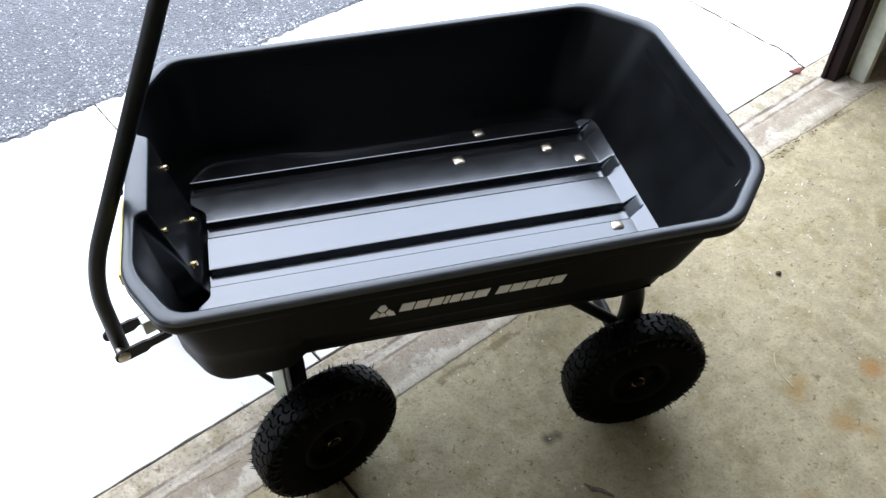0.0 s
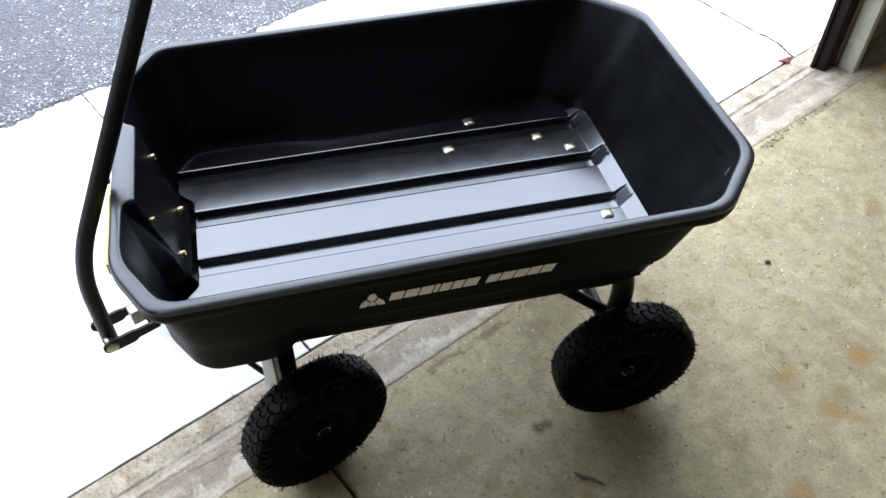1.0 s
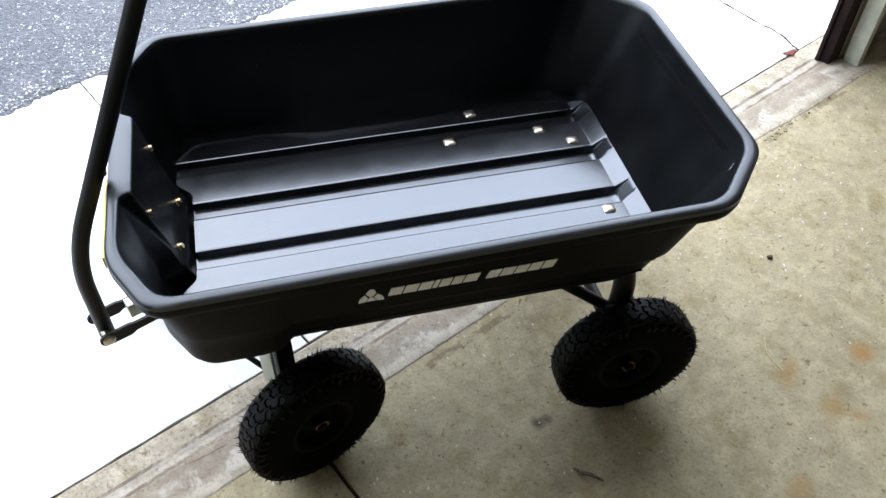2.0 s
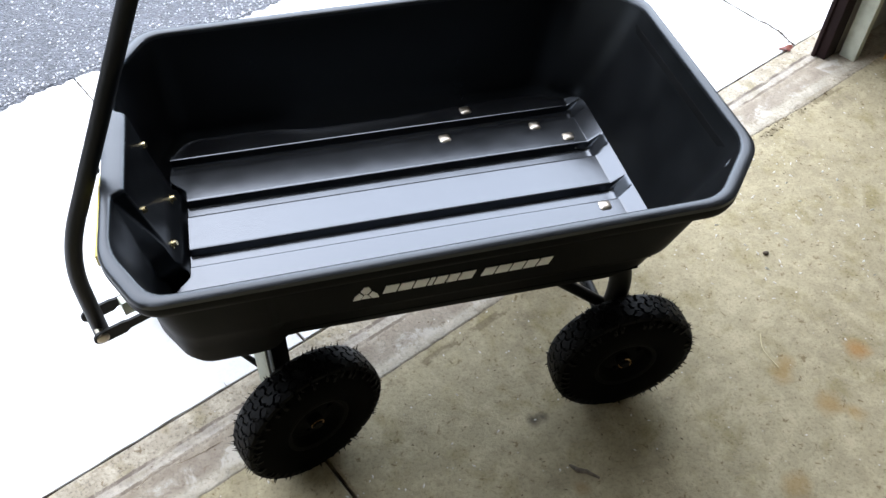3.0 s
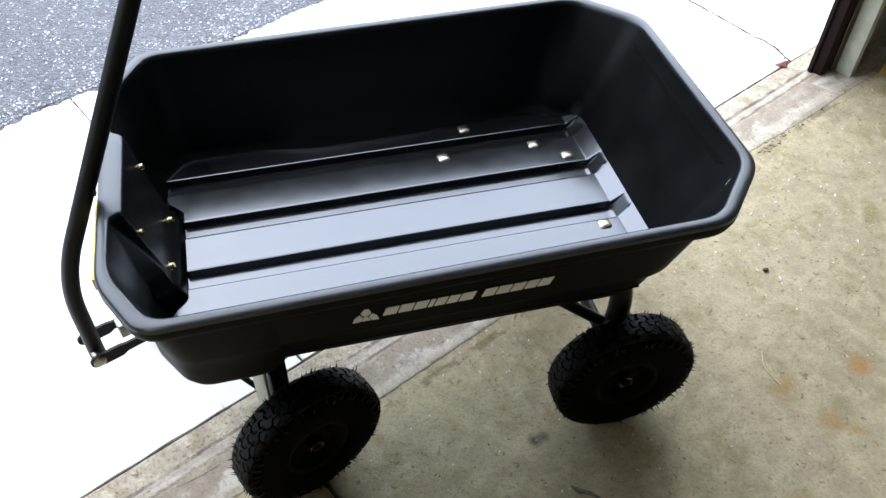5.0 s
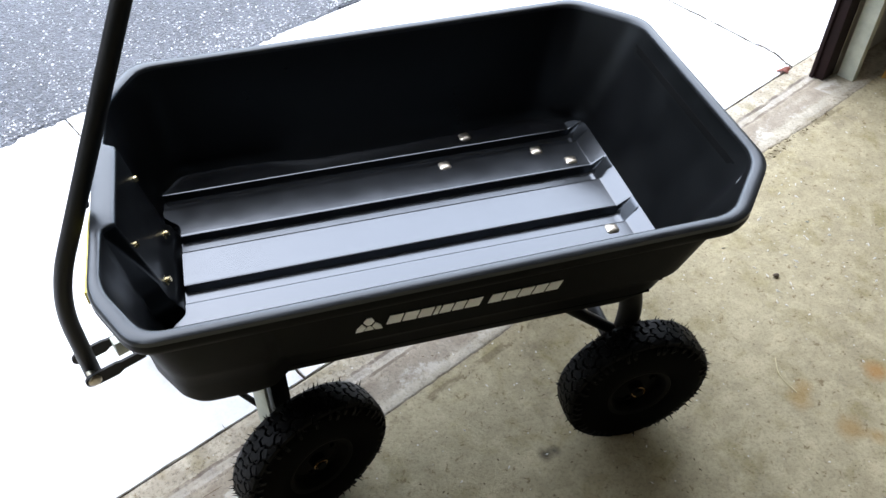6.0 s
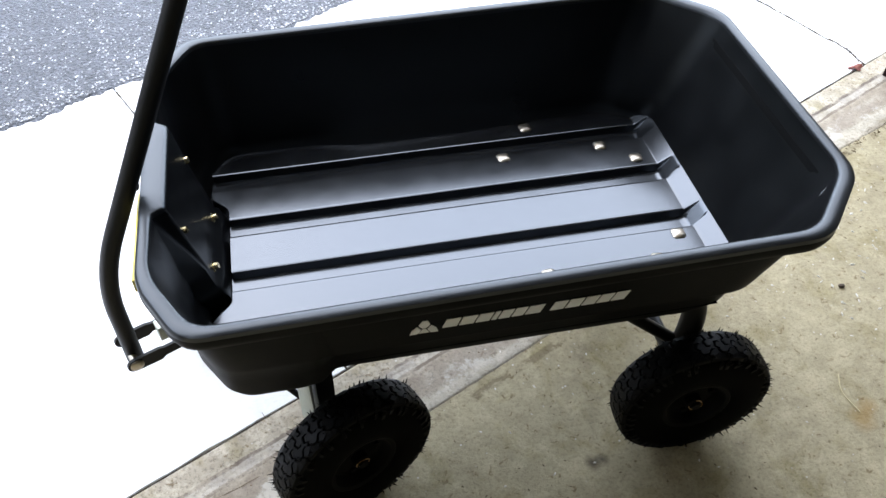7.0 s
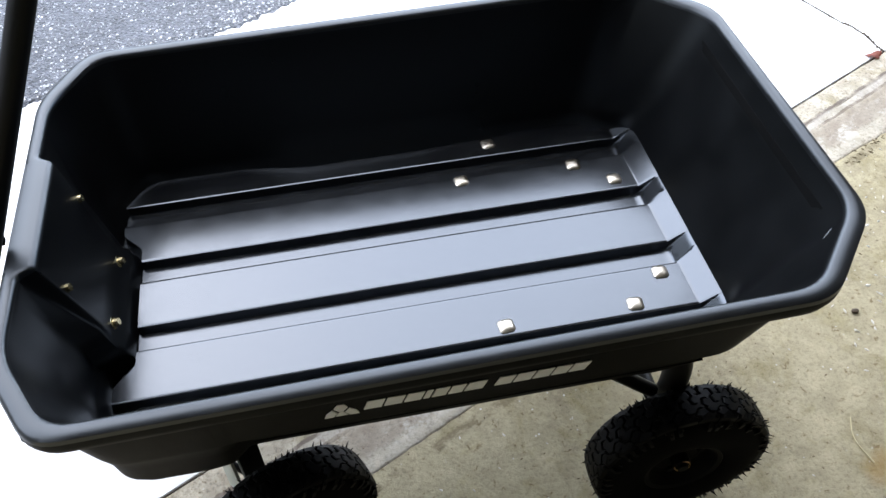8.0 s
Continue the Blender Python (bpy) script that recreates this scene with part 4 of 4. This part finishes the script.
# leaf at the end of the joint
bm = bmesh.new()
c = gp(0.0, 0.004, 0.004)
cv = bm.verts.new(c + Vector((0, 0, 0.006)))
rim_v = []
for k in range(14):
    a = 2 * math.pi * k / 14
    q = 0.0165 * (1 + 0.25 * math.sin(3 * a) + 0.1 * math.sin(7 * a))
    rim_v.append(bm.verts.new(c + Vector((1.2 * q * math.cos(a), 0.8 * q * math.sin(a), 0.004 * math.sin(2 * a)))))
for k in range(14):
    bm.faces.new((cv, rim_v[k], rim_v[(k + 1) % 14]))
bmesh.ops.solidify(bm, geom=bm.faces[:], thickness=0.0012)
tagged(new("leaf", mesh_of(bm, "leaf", LEAFM)), "small curled red-brown leaf in the joint", "leaf")

bm = bmesh.new()
tube(bm, [(0.196, -0.373, 0.003), (0.207, -0.387, 0.004), (0.221, -0.393, 0.004), (0.240, -0.410, 0.003)], [0.0018, 0.0045, 0.0038, 0.002], 8)
tagged(new("twig", mesh_of(bm, "twig", BARK)), "short grey-brown twig on the concrete floor", "twig")
bm = bmesh.new()
tube(bm, rounded([(0.681, -0.182, 0.003), (0.664, -0.219, 0.003), (0.676, -0.266, 0.003)], 0.03, 6), 0.0010, 6)
tagged(new("straw", mesh_of(bm, "straw", DRY)), "bent pale straw on the concrete floor", "straw")
bm = bmesh.new()
bmesh.ops.create_icosphere(bm, subdivisions=2, radius=0.0065, matrix=Matrix.Translation((0.804, 0.021, 0.004)) @ Matrix.Diagonal((1.2, 0.8, 0.5, 1)))
for v in bm.verts:
    v.co += 0.0015 * noise.noise_vector(v.co * 200)
tagged(new("pebble", mesh_of(bm, "pebble", TWIG)), "small dark pebble on the concrete floor", "pebble")

# grit and crumbs swept along the threshold and over the floor
def grit(name, count, material, spread, size, label, seed):
    rnd = random.Random(seed)
    verts, faces = [], []
    for i in range(count):
        u, v = spread(rnd)
        s, c, a, n0 = rnd.uniform(*size), gp(u, v, 0.0008), rnd.uniform(0, 6.28), len(verts)
        for k in range(4):
            q = s * rnd.uniform(0.4, 1.0) * (1.9 if k % 2 else 0.8)
            verts.append((c.x + q * math.cos(a + k * 1.571), c.y + q * math.sin(a + k * 1.571), c.z))
        verts.append((c.x + 0.3 * s * rnd.uniform(-1, 1), c.y, c.z + s * rnd.uniform(0.25, 0.6)))
        for k in range(4):
            faces.append((n0 + k, n0 + (k + 1) % 4, n0 + 4))
    me = bpy.data.meshes.new(name)
    me.from_pydata(verts, [], faces)
    me.materials.append(material)
    return tagged(new(name, me), label, "grit", kind="stuff")


grit("pale_grit", 260, CHIP, lambda r: (r.uniform(-2.2, 0.3), -0.12 - abs(r.gauss(0, 0.35))), (0.0008, 0.0034), "pale concrete crumbs strewn on the garage floor", 3)
grit("dark_grit", 620, DIRT, lambda r: (r.uniform(-2.4, 0.3), -0.03 - abs(r.gauss(0, 0.45))), (0.0006, 0.0027), "dark dirt crumbs strewn on the garage floor", 4)


def guv(x, y):
    p = Vector((x, y, 0)) - GO
    return p.dot(GU) / KU, p.dot(GV) / KV


grit("pale_chips", 90, CHIP, lambda r: guv(r.gauss(0.945, 0.13), r.gauss(0.125, 0.12)), (0.0014, 0.0052), "pale concrete chips scattered on the garage floor", 6)
grit("asphalt_crumbs", 240, TWIG, lambda r: (r.uniform(-2.5, 0.9), 1.15 - abs(r.gauss(0, 0.035))), (0.0006, 0.0030), "dark crumbs of asphalt on the pale slabs", 7)
grit("joint_crumbs", 70, TWIG, lambda r: (-1.65 + r.gauss(0, 0.007), r.uniform(0.55, 1.15)), (0.0008, 0.0034), "dark dirt crumbs along a slab joint", 9)


def along_crack(r):
    v = r.choice((r.uniform(0.0, 0.14), r.uniform(0.12, 0.65)))
    return crack_u(v) + r.gauss(0, 0.004), v


grit("crack_crumbs", 120, TWIG, along_crack, (0.001, 0.0042), "dark dirt crumbs along a cracked slab joint", 10)

# hairline cracks in the threshold
for line in ([(-0.561, -0.243), (-0.524, -0.208), (-0.486, -0.209), (-0.445, -0.196), (-0.409, -0.181)], [(-0.399, -0.053), (-0.393, -0.067), (-0.358, -0.062), (-0.346, -0.066)]):
    pts = rounded([(x, y, 0.0013) for x, y in line], 0.012, 5)
    pts = [p + Vector((0.0016 * noise.noise(p * 90), 0.0016 * noise.noise(p * 90 + Vector((5, 0, 0))), 0.0006 * noise.noise(p * 40))) for p in pts]
    bm = bmesh.new()
    tube(bm, pts, [0.0003 + 0.0004 * abs(noise.noise(p * 60)) for p in pts], 5)
    part("crack", bm, DIRT, floor, "thin dark crack")

# dirt packed into the joints, thicker and thinner as it goes
def packed(points, thin, thick):
    bm = bmesh.new()
    pts = [Vector(p) for p in points]
    tube(bm, pts, [thin + (thick - thin) * max(0.0, min(1.0, 0.35 + 1.3 * noise.noise(p * 23) + 0.5 * noise.noise(p * 80))) for p in pts], 6)
    part("joint_dirt", bm, JOINT, pavement, "dark dirt packed in the joint")


packed([gp(-2.5 + 0.01 * i, -0.0003 + 0.0008 * noise.noise(Vector((i * 0.31, 0, 0))), -0.0022) for i in range(254)], 0.0009, 0.0032)
packed([gp(crack_u(0.002 + 0.008 * i), 0.002 + 0.008 * i, -0.0012) for i in range(110)], 0.0022, 0.0046)
packed([gp(-1.65 + 0.0015 * noise.noise(Vector((i * 0.4, 7, 0))), 0.002 + 0.008 * i, -0.0012) for i in range(144)], 0.0008, 0.0026)
grit("edge_crumbs", 70, DIRT, lambda r: (r.uniform(-0.46, -0.08), -0.196 + r.gauss(0, 0.008)), (0.001, 0.0042), "brown dirt crumbs along the threshold edge", 12)
